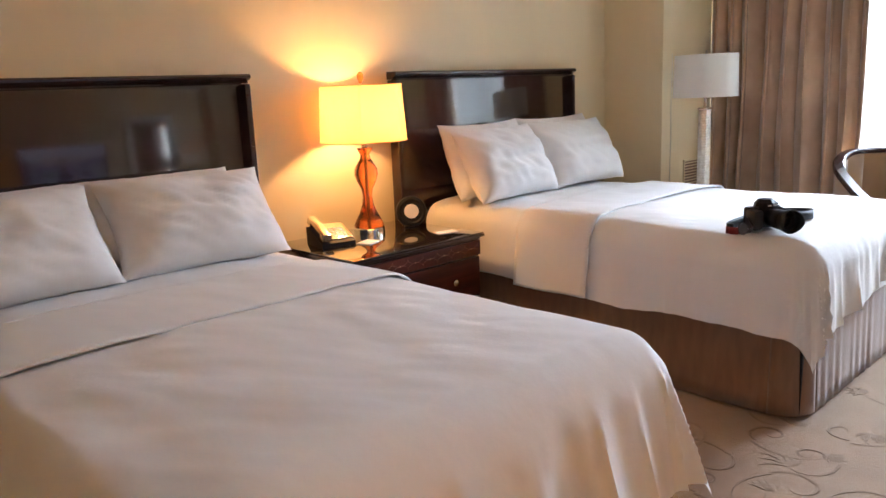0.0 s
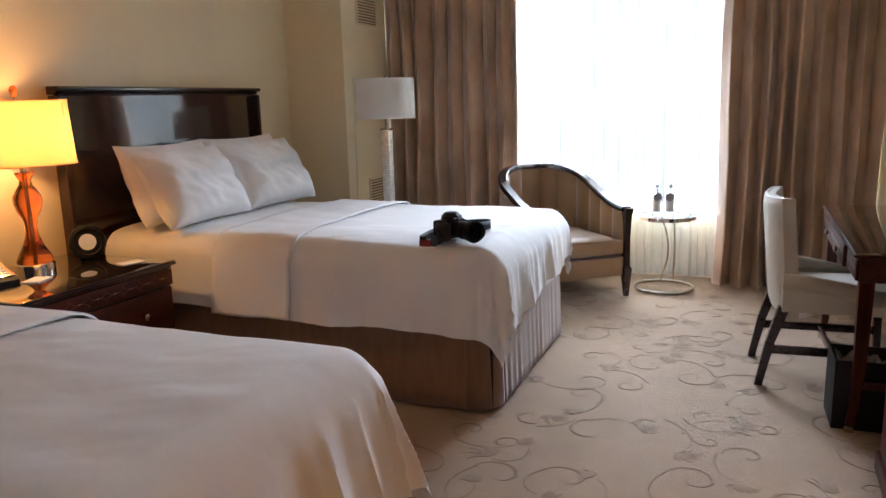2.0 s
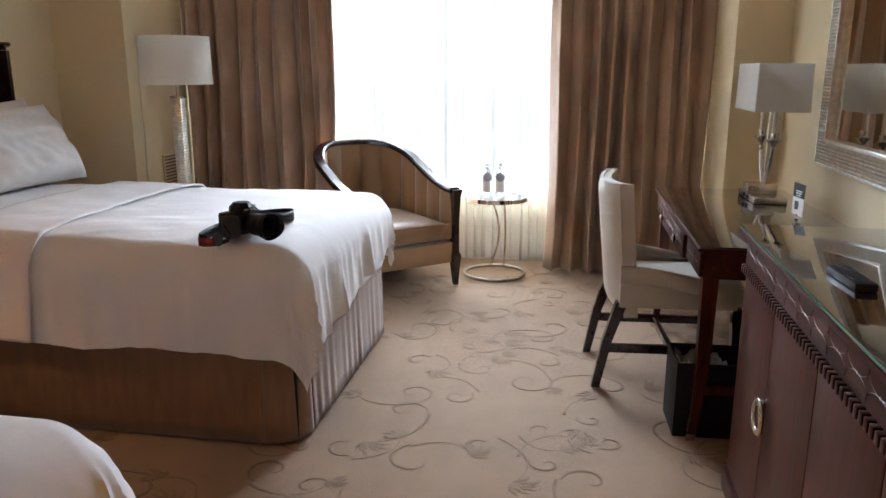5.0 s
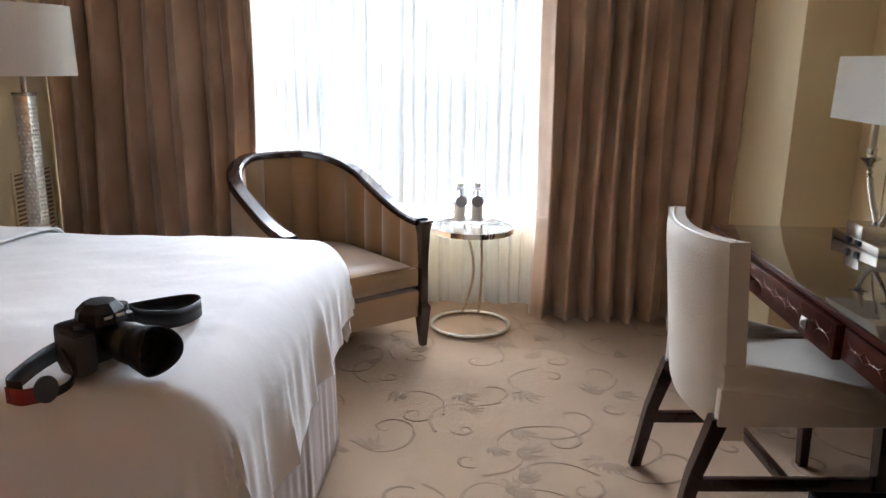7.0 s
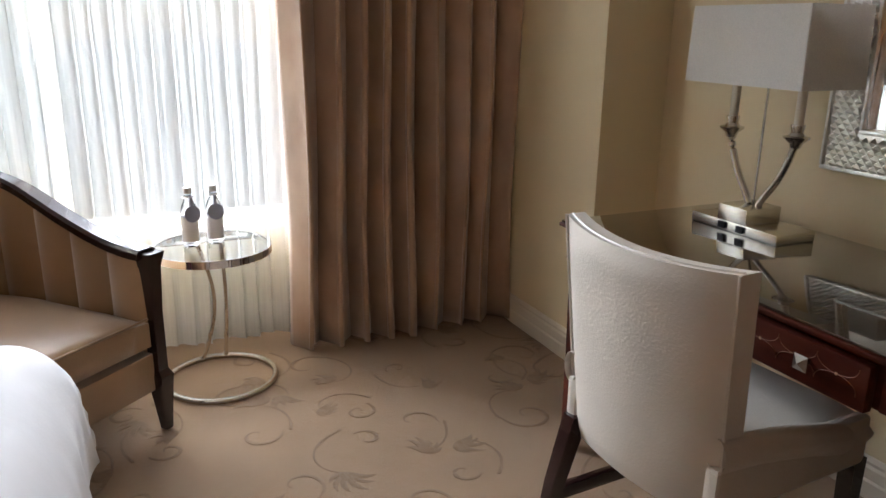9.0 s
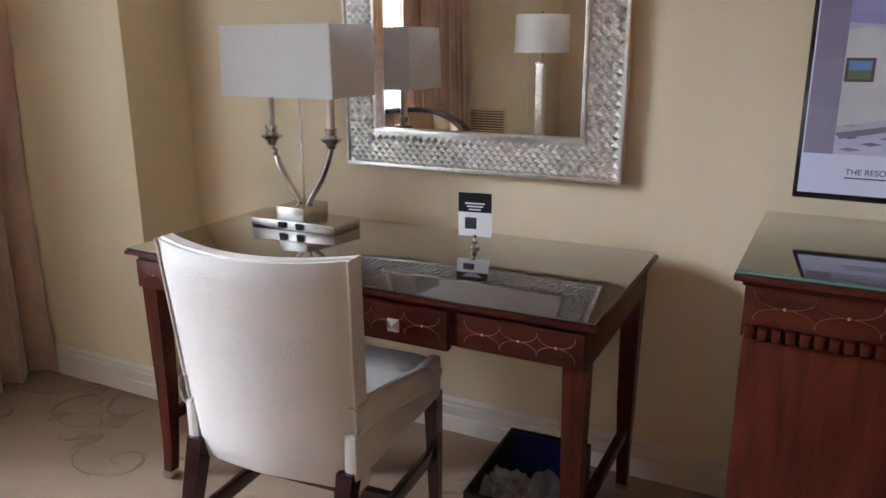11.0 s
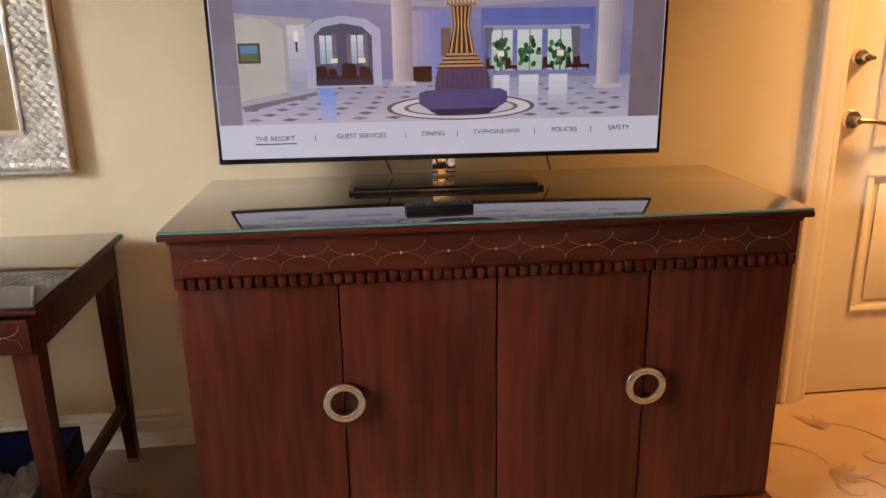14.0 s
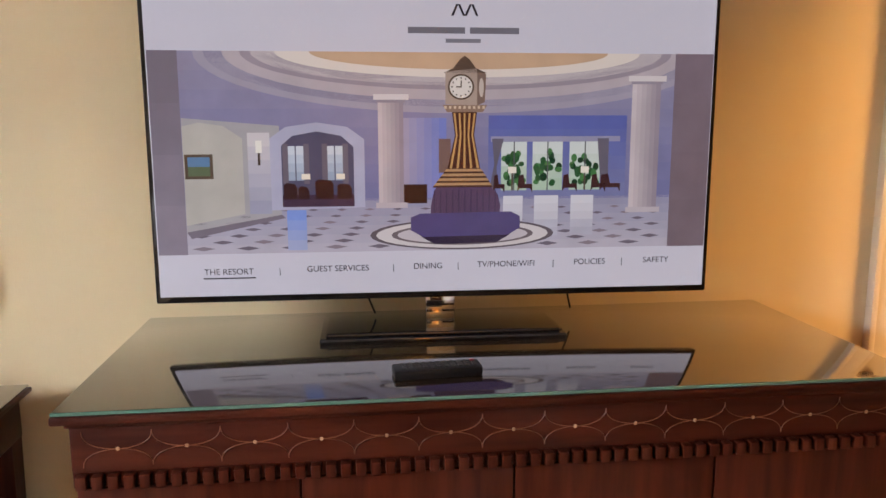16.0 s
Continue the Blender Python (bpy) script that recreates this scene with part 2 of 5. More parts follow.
# ---- the room: the setting ----
WALL_S, WALL_N, WALL_E, WALL_W = -1.05, 3.40, 6.02, -1.9
PIER_S, PIER_N, PIER_X, PIER_NX = -0.755, 2.90, 5.10, 5.04
HIGH = 2.75
floor = structure("floor", boxes((WALL_W - 0.1, WALL_S - 0.2, -0.12, WALL_E + 0.3, WALL_N + 0.2, 0.0)), CARPET, "beige cut-pile carpet with a carved scroll pattern", "carpet")
structure("ceiling", boxes((WALL_W - 0.1, WALL_S - 0.2, HIGH, WALL_E + 0.3, WALL_N + 0.2, HIGH + 0.12)), CEILING, "plain off-white painted ceiling", "ceiling")
structure("wall_south", boxes((0.94, WALL_S - 0.15, 0, WALL_E + 0.3, WALL_S, HIGH), (WALL_W, WALL_S - 0.15, 0, 0.06, WALL_S, HIGH), (0.06, WALL_S - 0.15, 2.06, 0.94, WALL_S, HIGH)), PAINT, "cream vinyl-covered wall behind desk and dresser", "wall")
structure("wall_north", boxes((WALL_W, WALL_N, 0, WALL_E + 0.3, WALL_N + 0.15, HIGH)), PAINT, "cream vinyl-covered wall behind the headboards", "wall")
structure("wall_west", boxes((WALL_W - 0.15, WALL_S - 0.15, 0, WALL_W, WALL_N + 0.15, HIGH)), PAINT, "plain cream wall at the entrance", "wall")
WIN_Y0, WIN_Y1, SILL, HEAD = -0.15, 2.35, 0.49, 2.5
structure("wall_east", boxes((WALL_E, WALL_S - 0.15, 0, WALL_E + 0.2, WIN_Y0, HIGH), (WALL_E, WIN_Y1, 0, WALL_E + 0.2, WALL_N + 0.15, HIGH), (WALL_E, WIN_Y0, 0, WALL_E + 0.2, WIN_Y1, SILL), (WALL_E, WIN_Y0, HEAD, WALL_E + 0.2, WIN_Y1, HIGH)), PAINT, "cream wall round the wide window", "wall")
structure("pier_south", boxes((PIER_X, WALL_S, 0, WALL_E, PIER_S, HIGH), bevel=0.006), PAINT, "cream boxed-out pier beside the desk", "wall")
structure("pier_north", boxes((PIER_NX, PIER_N, 0, WALL_E, WALL_N, HIGH), bevel=0.006), PAINT, "cream boxed-out pier behind the floor lamp", "wall")


def baseboard(points):
    """A moulded skirting board along corner points, the room on its left."""
    bm = bmesh.new()
    prof = [(0, 0), (0.018, 0), (0.018, 0.055), (0.013, 0.062), (0.016, 0.070), (0.016, 0.098), (0.010, 0.106), (0.011, 0.116), (0.004, 0.128), (0, 0.130)]
    pts = [Vector((*p, 0)) for p in points]
    rings = []
    for i, p in enumerate(pts):
        d0 = (p - pts[i - 1]).normalized() if i else (pts[1] - p).normalized()
        d1 = (pts[i + 1] - p).normalized() if i < len(pts) - 1 else d0
        n0, n1 = Vector((-d0.y, d0.x, 0)), Vector((-d1.y, d1.x, 0))
        n = (n0 + n1) / max(0.2, 1 + n0.dot(n1))
        rings.append([bm.verts.new(p + n * o + Vector((0, 0, z + 0.001))) for o, z in prof])
    for a, b in zip(rings, rings[1:]):
        for k in range(len(prof) - 1):
            bm.faces.new((a[k], a[k + 1], b[k + 1], b[k]))
    return structure("baseboard", bm, TRIM, "cream moulded baseboard along the wall", "baseboard", angle=25)


baseboard([(1.05, WALL_S), (PIER_X, WALL_S), (PIER_X, PIER_S), (WALL_E, PIER_S), (WALL_E, PIER_N), (PIER_NX, PIER_N), (PIER_NX, WALL_N), (WALL_W, WALL_N), (WALL_W, WALL_S), (-0.05, WALL_S)])

# window: frame, sill and panes
window = tagged(new("window_1"), "wide window with pale frame behind sheers", "window", kind="structure")
frame_bars = [(WALL_E + 0.06, y, SILL, WALL_E + 0.13, y + 0.06, HEAD) for y in (WIN_Y0, 1.07, WIN_Y1 - 0.06)]
for r in frame_bars + [(WALL_E + 0.062, WIN_Y0 + 0.06, SILL, WALL_E + 0.128, WIN_Y1 - 0.06, SILL + 0.06), (WALL_E + 0.062, WIN_Y0 + 0.06, HEAD - 0.06, WALL_E + 0.128, WIN_Y1 - 0.06, HEAD)]:
    part("window_frame", boxes(r, bevel=0.006), TRIM, window)
part("window_sill", boxes((WALL_E - 0.05, WIN_Y0 - 0.04, SILL, WALL_E + 0.06, WIN_Y1 + 0.04, SILL + 0.025), bevel=0.006), TRIM, window)
for y0, y1 in ((WIN_Y0 + 0.06, 1.07), (1.13, WIN_Y1 - 0.06)):
    pane = part("pane", boxes((WALL_E + 0.09, y0, SILL + 0.06, WALL_E + 0.096, y1, HEAD - 0.06)), PANE, window)
    pane.visible_shadow = False

# outside: pale ground far below, and woods with the distance's haze in their colour
GROUND = material("pale_paving", (0.34, 0.36, 0.37), 0.9, vary=0.3, scale=0.15, bump=0.1)
HAZED_WOODS = material("far_woods", (0.24, 0.31, 0.22), 0.9, vary=0.25, scale=0.6)
tagged(part("ground", boxes((8, -400, -14.2, 800, 400, -14)), GROUND), "pale sunlit paving far below the window", "ground", kind="structure")
ridge = sheet(bmesh.new(), 160, 10, lambda u, v: (150 + 60 * v + 8 * noise.noise((u * 40, v * 5, 0)), -160 + 360 * u, -14 + 13 * math.sin(math.pi * min(1, v * 1.2)) * (0.75 + 0.5 * noise.noise((u * 30, v * 4, 2)) + 0.25 * noise.noise((u * 90, v * 9, 5)))))
tagged(part("far_woods", ridge, HAZED_WOODS), "green woods far beyond the window, haze in their colour", "woods", kind="stuff")


# ---- curtains ----
def curtain(name, y0, y1, x, folds, deep, mat, label, seed, low=0.015, high=2.62, gather=0.0, thick=0.006, cells=10):
    """A hanging cloth with uneven pleats, slightly wider at its hem."""
    rnd = random.Random(seed)
    shift = [rnd.uniform(-0.35, 0.35) for _ in range(folds + 3)]
    size = [rnd.uniform(0.55, 1.0) for _ in range(folds + 3)]

    def place(u, v):
        k = u * folds
        i = int(k)
        s = (k - i) * (k - i) * (3 - 2 * (k - i))
        ph = shift[i] * (1 - s) + shift[i + 1] * s
        a = size[i] * (1 - s) + size[i + 1] * s
        w = math.sin(2 * math.pi * (k + ph))
        w = math.copysign(abs(w) ** 0.8, w)
        z = high + (low - high) * v
        mid = (y0 + y1) / 2
        y = y0 + (y1 - y0) * u
        y = mid + (y - mid) * (1 - gather * (1 - v)) + 0.012 * math.sin(3.1 * z + 9 * u) * v
        y += 0.35 * deep * math.sin(4 * math.pi * (k + ph)) * a
        return (x + deep * a * w * (0.75 + 0.35 * v) + 0.01 * math.sin(2.3 * z + 7 * k), y, z)

    ob = part(name, sheet(bmesh.new(), folds * cells, 26, place), mat, None, "", angle=180, thick=thick)
    return tagged(ob, label, "curtain")


tagged(curtain("drape", -0.725, 0.265, 5.735, 8, 0.082, DRAPE, "taupe satin drape hanging to the carpet beside desk", 4), group="drapes")
tagged(curtain("drape", 1.775, 2.87, 5.735, 8, 0.078, DRAPE, "taupe satin drape hanging behind floor lamp and armchair", 11), group="drapes")


def sheer(y0, y1, x, folds, label, seed, low=0.03, high=2.62):
    """A sheer that hangs almost flat between narrow pleats, where three layers lie over one another."""
    rnd = random.Random(seed)
    wide = [rnd.uniform(0.10, 0.42) for _ in range(folds + 1)]
    at = [rnd.uniform(0.40, 0.62) for _ in range(folds + 1)]
    lean = [rnd.uniform(-0.25, 0.25) for _ in range(folds + 1)]
    cells = 10
    knots = [0, 0.14, 0.28, 0.42, 0.55, 0.59, 0.66, 0.70, 0.76, 0.88, 1.0]

    def place(u, v):
        k = u * folds
        i = min(int(k + 1e-6), folds - 1)
        f = knots[max(0, min(cells, round((k - i) * cells)))]
        w = wide[i] * (0.55 + 0.45 * math.sin(2.2 * v + 3 * at[i])) * (1 - 0.35 * v)
        if f <= 0.55:
            g = at[i] * f / 0.55 + (w / 2) * f / 0.55
        elif f <= 0.70:
            g = at[i] + w / 2 - w * (f - 0.55) / 0.15
        else:
            g = at[i] - w / 2 + (1 - at[i] + w / 2) * (f - 0.70) / 0.30
        deep = 0.012 * math.sin(2 * math.pi * f) + (0.010 if f in (0.55, 0.59) else -0.010 if f in (0.66, 0.70) else 0)
        step = (y1 - y0) / folds
        return (x + deep, y0 + step * (i + g + lean[i] * (v - 0.5) * math.sin(math.pi * f)) + 0.004 * math.sin(5 * v + k), high + (low - high) * v + 0.006 * math.sin(2.1 * k) * v)

    ob = part("sheer_curtain", sheet(bmesh.new(), folds * cells, 18, place), SHEER, None, "", angle=180)
    return tagged(ob, label, "curtain", group="sheers")


sheer(-0.30, 1.42, 5.90, 26, "translucent cream sheer curtain over the window", 7)
sheer(1.16, 2.45, 5.86, 21, "translucent cream sheer curtain overlapping the other", 9)


# ---- beds ----
BED_TOP = 0.715


def drape_cloth(hw, y_foot, y_head, drops, top, radius, seed, nu, nv, foot=(0.0, 0.0), wave=0.020, lift=0.0, flare=0.06, tip=0.2, crease=1.0):
    """Bedding over a mattress: x within -hw..hw, the foot at y_foot; beyond the edges it bends and hangs.
    drops: its overhang at the two sides; foot: its overhang at the two corners of the foot; tip: how far the hanging corners are drawn up."""
    rnd = random.Random(seed)
    p1, p2 = rnd.uniform(0, 6), rnd.uniform(0, 6)

    def place(u, v):
        x = -hw - drops[0] + u * (2 * hw + drops[0] + drops[1])
        share = min(1.0, max(0.0, (x + hw) / (2 * hw)))
        over = foot[0] + (foot[1] - foot[0]) * share
        y = y_head + (y_foot - over - y_head) * v
        ox = max(0.0, abs(x) - hw + radius) * (1 if x > 0 else -1)
        oy = min(0.0, y - y_foot - radius) if over else 0.0
        d = math.hypot(ox, oy)
        cx, cy = x - ox, y - oy
        puff = 0.030 * (1 - (abs(cx) / hw) ** 4) + crease * (0.012 * noise.noise((cx * 2.3 + seed, cy * 2.3, 0)) + 0.006 * noise.noise((cx * 7, cy * 5 + seed, 3)) + 0.0022 * noise.noise((cx * 16 + cy * 9, cy * 5 - cx * 3, seed)))
        if d < 1e-6:
            return (cx, cy, top + lift + puff)
        nx, ny = ox / d, oy / d
        bend = radius * math.pi / 2
        turn = math.atan2(abs(oy), abs(ox) + 1e-6)
        along = cx * abs(ny) + cy * abs(nx) + 0.55 * turn
        if d < bend:
            a = d / radius
            out, down = radius * math.sin(a), radius * (1 - math.cos(a))
        else:
            out, down = radius, radius + d - bend
        hang = max(0.0, down - 0.05)
        both = min(abs(ox), abs(oy)) / (d + 1e-6)
        grow = min(1.0, hang / 0.30)
        # narrow pleats, deepest at the hem, closer together round the corner
        pleat = math.sin(15 * along + p1 + 2.5 * noise.noise((along * 2, 0, seed)))
        sharp = 1 - 2 * abs(math.sin(15 * along + p2 + 1.5 * noise.noise((along * 3, 4, seed)) + 5 * both)) ** 0.7
        small = noise.noise((along * 15, down * 2.5, seed + 2))
        out += wave * grow * (0.5 + 0.55 * pleat + (0.35 + 0.45 * abs(ny)) * sharp) + 0.010 * crease * small * min(1.0, hang / 0.1) + flare * hang + 0.10 * hang * both
        z = top + lift + puff * max(0, 1 - d / 0.14) - down + 0.007 * math.sin(9 * along + p2) * grow + both * hang * tip
        return (cx + nx * out, cy + ny * out, max(z, 0.02))

    return sheet(bmesh.new(), nu, nv, place)


def pillow(w, h, t, seed):
    """A stuffed pillow standing on its long edge, pinched corners, creased cover."""
    def side(s):
        def place(u, v):
            a, b = 2 * u - 1, 2 * v - 1
            fill = (max(0, 1 - abs(a) ** 3.2) ** 0.55) * (max(0, 1 - abs(b) ** 3.0) ** 0.55)
            crease = 0.022 * noise.noise((a * 2.2 + seed, b * 2.2, s)) + 0.014 * noise.noise((a * 6 + b * 4 + seed, b * 4, s)) + 0.003 * noise.noise((a * 14 - b * 8 + seed, b * 9, s))
            pinch = 1 - 0.085 * (1 - a * a) * b * b
            pinch2 = 1 - 0.075 * (1 - b * b) * a * a
            return (a * w / 2 * pinch2, s * (t / 2 * fill * (1 - 0.22 * b) + crease * fill), h / 2 * b * pinch + h / 2)
        return place
    bm = sheet(bmesh.new(), 44, 32, side(1))
    sheet(bm, 44, 32, side(-1))
    bmesh.ops.remove_doubles(bm, verts=bm.verts, dist=0.0015)
    return bm


def headboard(bm_parent, hw):
    """Tall panel with a moulded top rail and side posts."""
    part("headboard_panel", boxes((-hw + 0.012, -0.040, 0.25, hw - 0.012, -0.012, 1.482), bevel=0.003), LACQUER, bm_parent)
    for s in (-1, 1):
        part("headboard_post", boxes((s * hw - 0.014, -0.075, 0.02, s * hw + 0.016, 0.0, 1.475), bevel=0.008), ESPRESSO, bm_parent)
    rail = bmesh.new()
    prof = [(0.0, 1.4765), (-0.052, 1.4765), (-0.056, 1.482), (-0.052, 1.488), (-0.075, 1.495), (-0.085, 1.503), (-0.085, 1.512), (-0.075, 1.520), (0.0, 1.520)]
    a = [rail.verts.new((-hw - 0.015, y, z)) for y, z in prof]
    b = [rail.verts.new((hw + 0.015, y, z)) for y, z in prof]
    for k in range(len(prof)):
        j = (k + 1) % len(prof)
        rail.faces.new((a[k], a[j], b[j], b[k]))
    rail.faces.new(a), rail.faces.new(b)
    part("headboard_rail", rail, ESPRESSO, bm_parent, angle=25)


def skirt(parent, hw, y0, y1, top):
    """Bed skirt: fabric panels hanging to the carpet, one panel a side, softly pleated."""
    def run(a, b, n):
        def place(u, v):
            p = Vector((a[0] + (b[0] - a[0]) * u, a[1] + (b[1] - a[1]) * u, 0))
            d = Vector((b[0] - a[0], b[1] - a[1], 0)).normalized()
            nrm = Vector((d.y, -d.x, 0))
            s = u * (Vector((b[0] - a[0], b[1] - a[1])).length)
            off = 0.0032 * math.sin(s * n + 3 * noise.noise((s * 4, n, 0))) * (0.3 + v) * (0.6 + noise.noise((s * 7, n, 3))) + 0.012 * v
            return tuple(p + nrm * off + Vector((0, 0, top + (0.012 - top) * v)))
        return place
    r = 0.13
    part("skirt", sheet(bmesh.new(), 40, 6, run((-hw, y1), (-hw, y0 + r), 22)), SKIRT, parent, thick=0.006)
    part("skirt", sheet(bmesh.new(), 90, 6, run((-hw + r, y0), (hw - r, y0), 75)), SKIRT, parent, thick=0.006)
    part("skirt", sheet(bmesh.new(), 40, 6, run((hw, y0 + r), (hw, y1), 22)), SKIRT, parent, thick=0.006)
    for s in (-1, 1):
        corner = lambda u, v: (s * (hw - r) + s * (r + 0.012 * v) * math.sin(u * math.pi / 2), y0 + r - (r + 0.012 * v) * math.cos(u * math.pi / 2), top + (0.012 - top) * v)
        part("skirt_corner", sheet(bmesh.new(), 12, 6, corner), SKIRT, parent, thick=0.006)


def make_bed(cx, y_foot, label_side, pillows, seed, cover, hw, board_x, flare, tip, tall, top=BED_TOP):
    y_head = WALL_N - 0.13
    bed = thing("bed", "bed with dark mahogany headboard and bronze skirt, " + label_side, "bed", pose(cx, 0, 0), group="beds")
    board = new("headboard")
    board.parent = bed
    board.location = (board_x, WALL_N - 0.035, 0)
    headboard(board, 0.832)
    part("box_base", boxes((-hw + 0.06, y_foot + 0.06, 0.02, hw - 0.06, y_head - 0.02, 0.36)), BLACK, bed)
    part("mattress", boxes((-hw, y_foot + 0.02, 0.34, hw, y_head - 0.02, top - 0.02), bevel=0.11), LINEN, bed)
    skirt(bed, hw - 0.02, y_foot + 0.045, y_head - 0.04, 0.42)
    duvet = part("duvet", drape_cloth(hw + 0.015, y_foot, 2.36, cover[:2], top, 0.12, seed, 170, 130, foot=cover[2:], flare=flare, tip=tip), LINEN)
    duvet.location.x = cx
    tagged(duvet, "smooth white cotton bed cover hanging over the bed", "bedding", group="duvets")
    turn = part("folded_sheet", drape_cloth(hw + 0.022, 2.08, 2.54, (cover[0] + 0.01, cover[1] + 0.01), top, 0.12, seed + 5, 130, 20, lift=0.014), LINEN, thick=0.008)
    turn.location.x = cx
    tagged(turn, "white sheet turned down over the bed cover", "bedding", group="turned sheets")
    under = part("bottom_sheet", drape_cloth(hw + 0.006, 2.4, y_head - 0.01, (0.30, 0.30), top - 0.004, 0.10, seed + 8, 80, 20, wave=0.006), LINEN)
    under.location.x = cx
    tagged(under, "white fitted sheet under the pillows", "bedding", group="fitted sheets")
    for k, (px, py, lean, turnz) in enumerate(pillows):
        pl = part("pillow", pillow(0.72, tall, 0.24, seed + k), PILLOWCASE)
        pl.matrix_world = pose(cx + px, py, top + 0.035, -lean, 0, turnz)
        tagged(pl, "plump white pillow leaning on the headboard" if k < 2 else "white pillow tucked behind another against headboard", "pillow", group="pillows")
    return bed


PILLOWS = [(-0.36, 2.80, 30, 3), (0.35, 2.82, 30, -2), (-0.34, 2.98, 22, 2), (0.36, 2.99, 22, -1)]
make_bed(1.065, 0.99, "beside the nightstand", [(-0.40, 2.78, 38, 3), (0.31, 2.80, 38, -3), (-0.34, 2.94, 38, 2), (0.26, 2.95, 38, -1)], 21, (0.35, 0.35, 0.36, 0.36), 0.755, -0.01, 0.20, 0.25, 0.445)
make_bed(3.69, 1.035, "beside the floor lamp", PILLOWS, 42, (0.32, 0.30, 0.33, 0.19), 0.705, -0.025, 0.05, 0.15, 0.465, 0.745)


# ---- inlaid case furniture ----
def arc_inlay(parent, x0, x1, z0, z1, y, step):
    """A band of crossing arcs in pale line inlay, each arc and dot a piece of its own."""
    n = round((x1 - x0) / step)
    step = (x1 - x0) / n
    h = z1 - z0
    arcs = []
    for up in (0, 1):
        pts = []
        for i in range(17):
            a = math.pi * i / 16
            zz = h * 0.5 * math.sin(a) ** 0.8
            pts.append((-step * 0.5 * math.cos(a), 0, h - zz if up else zz))
        me = part("inlay_arc", tube(bmesh.new(), pts, 0.0008, 4), INLAY, parent)
        arcs.append(me.data)
        bpy.data.objects.remove(me)
    dot = part("inlay_dot", lathe(bmesh.new(), [(0, -0.0008), (0.0035, -0.0004), (0.0038, 0), (0.0035, 0.0004), (0, 0.0008)], 8), PEARL, parent)
    for k in range(n):
        for up in (0, 1):
            ob = new("inlay_arc", arcs[up])
            ob.parent = parent
            ob.location = (x0 + step * (k + 0.5), y, z0)
        ob = dot if k == 0 else new("inlay_dot", dot.data)
        ob.parent = parent
        ob.location, ob.rotation_euler = (x0 + step * (k + 0.5), y, (z0 + z1) / 2), (radians(90), 0, 0)


def ring_mesh(radius, thick, flat, n=36):
    bm = bmesh.new()
    pts = [(radius * math.cos(2 * math.pi * k / n), 0, radius * math.sin(2 * math.pi * k / n)) for k in range(n)]
    rings = []
    for k, p in enumerate(pts):
        c = Vector((p[0], 0, p[2])).normalized()
        rings.append([bm.verts.new(Vector(p) + c * thick * math.cos(w) + Vector((0, flat * math.sin(w), 0))) for w in (2 * math.pi * j / 10 for j in range(10))])
    for k in range(n):
        a, b = rings[k], rings[(k + 1) % n]
        for j in range(10):
            bm.faces.new((a[j], a[(j + 1) % 10], b[(j + 1) % 10], b[j]))
    return bm


def make_dresser():
    d = thing("dresser", "mahogany dresser with four doors under the television", "dresser", pose(2.215, -0.740, 0, 0, 0, -1.1) @ Matrix.Diagonal((1, 1, 0.984, 1)))
    w, f, b = 0.773, 0.32, -0.288
    part("body", boxes((-w + 0.01, b + 0.005, 0.06, w - 0.01, f - 0.022, 0.895)), MAHOGANY, d)
    part("plinth", boxes((-w - 0.012, b + 0.004, 0.0, w + 0.012, f + 0.012, 0.075), bevel=0.006), MAHOGANY_LONG, d)
    part("frieze", boxes((-w, b + 0.006, 0.80, w, f + 0.004, 0.885), bevel=0.002), MAHOGANY_LONG, d)
    top = boxes((-w - 0.006, b + 0.002, 0.885, w + 0.006, f + 0.012, 0.898), (-w - 0.022, b + 0.002, 0.898, w + 0.022, f + 0.030, 0.914), bevel=0.005)
    part("top", top, MAHOGANY_LONG, d)
    part("glass_top", boxes((-w - 0.018, b + 0.006, 0.9155, w + 0.018, f + 0.026, 0.922), bevel=0.0015), GLASSTOP, d, "clear glass sheet over dark wood")
    part("glass_edge", boxes((-w - 0.0185, f + 0.0262, 0.9158, w + 0.0185, f + 0.0282, 0.9215)), GLASSEDGE, d, "green edge of the glass")
    arc_inlay(d, -w + 0.02, w - 0.02, 0.810, 0.876, f + 0.0045, 0.118)
    n = 58
    block = None
    for k in range(n):
        x = -w + 0.003 + (2 * w - 0.006) * (k + 0.5) / n
        if block is None:
            block = part("dentil", boxes((-0.0092, 0, -0.0125, 0.0092, 0.020, 0.0125), bevel=0.003), MAHOGANY, d)
            ob = block
        else:
            ob = new("dentil", block.data)
            ob.parent = d
        ob.location = (x, f - 0.003, 0.785)
    part("dentil_bed", boxes((-w, b + 0.006, 0.772, w, f + 0.001, 0.7985)), MAHOGANY_LONG, d)
    edges = [-w + 0.002, -0.395, -0.004, 0.387, w - 0.002]
    for x0, x1 in zip(edges, edges[1:]):
        part("door", boxes((x0 + 0.002, f - 0.02, 0.08, x1 - 0.002, f, 0.769), bevel=0.002), MAHOGANY, d)
    for x in (-0.395, 0.387):
        h = part("ring_pull", ring_mesh(0.044, 0.0105, 0.007), NICKEL, d, "round nickel pull")
        h.location = (x, f + 0.016, 0.45)
        part("pull_post", boxes((x - 0.012, f, 0.487, x + 0.012, f + 0.012, 0.50), bevel=0.002), NICKEL, d)
    return d


make_dresser()

# ---- television ----
TV_LIT = 0.225


def screen_paint(name, rgb):
    return glow("screen_" + name, tuple(c if min(rgb) > 0.8 else c ** 1.22 for c in rgb), TV_LIT, 0.0 if min(rgb) > 0.8 else 0.08)


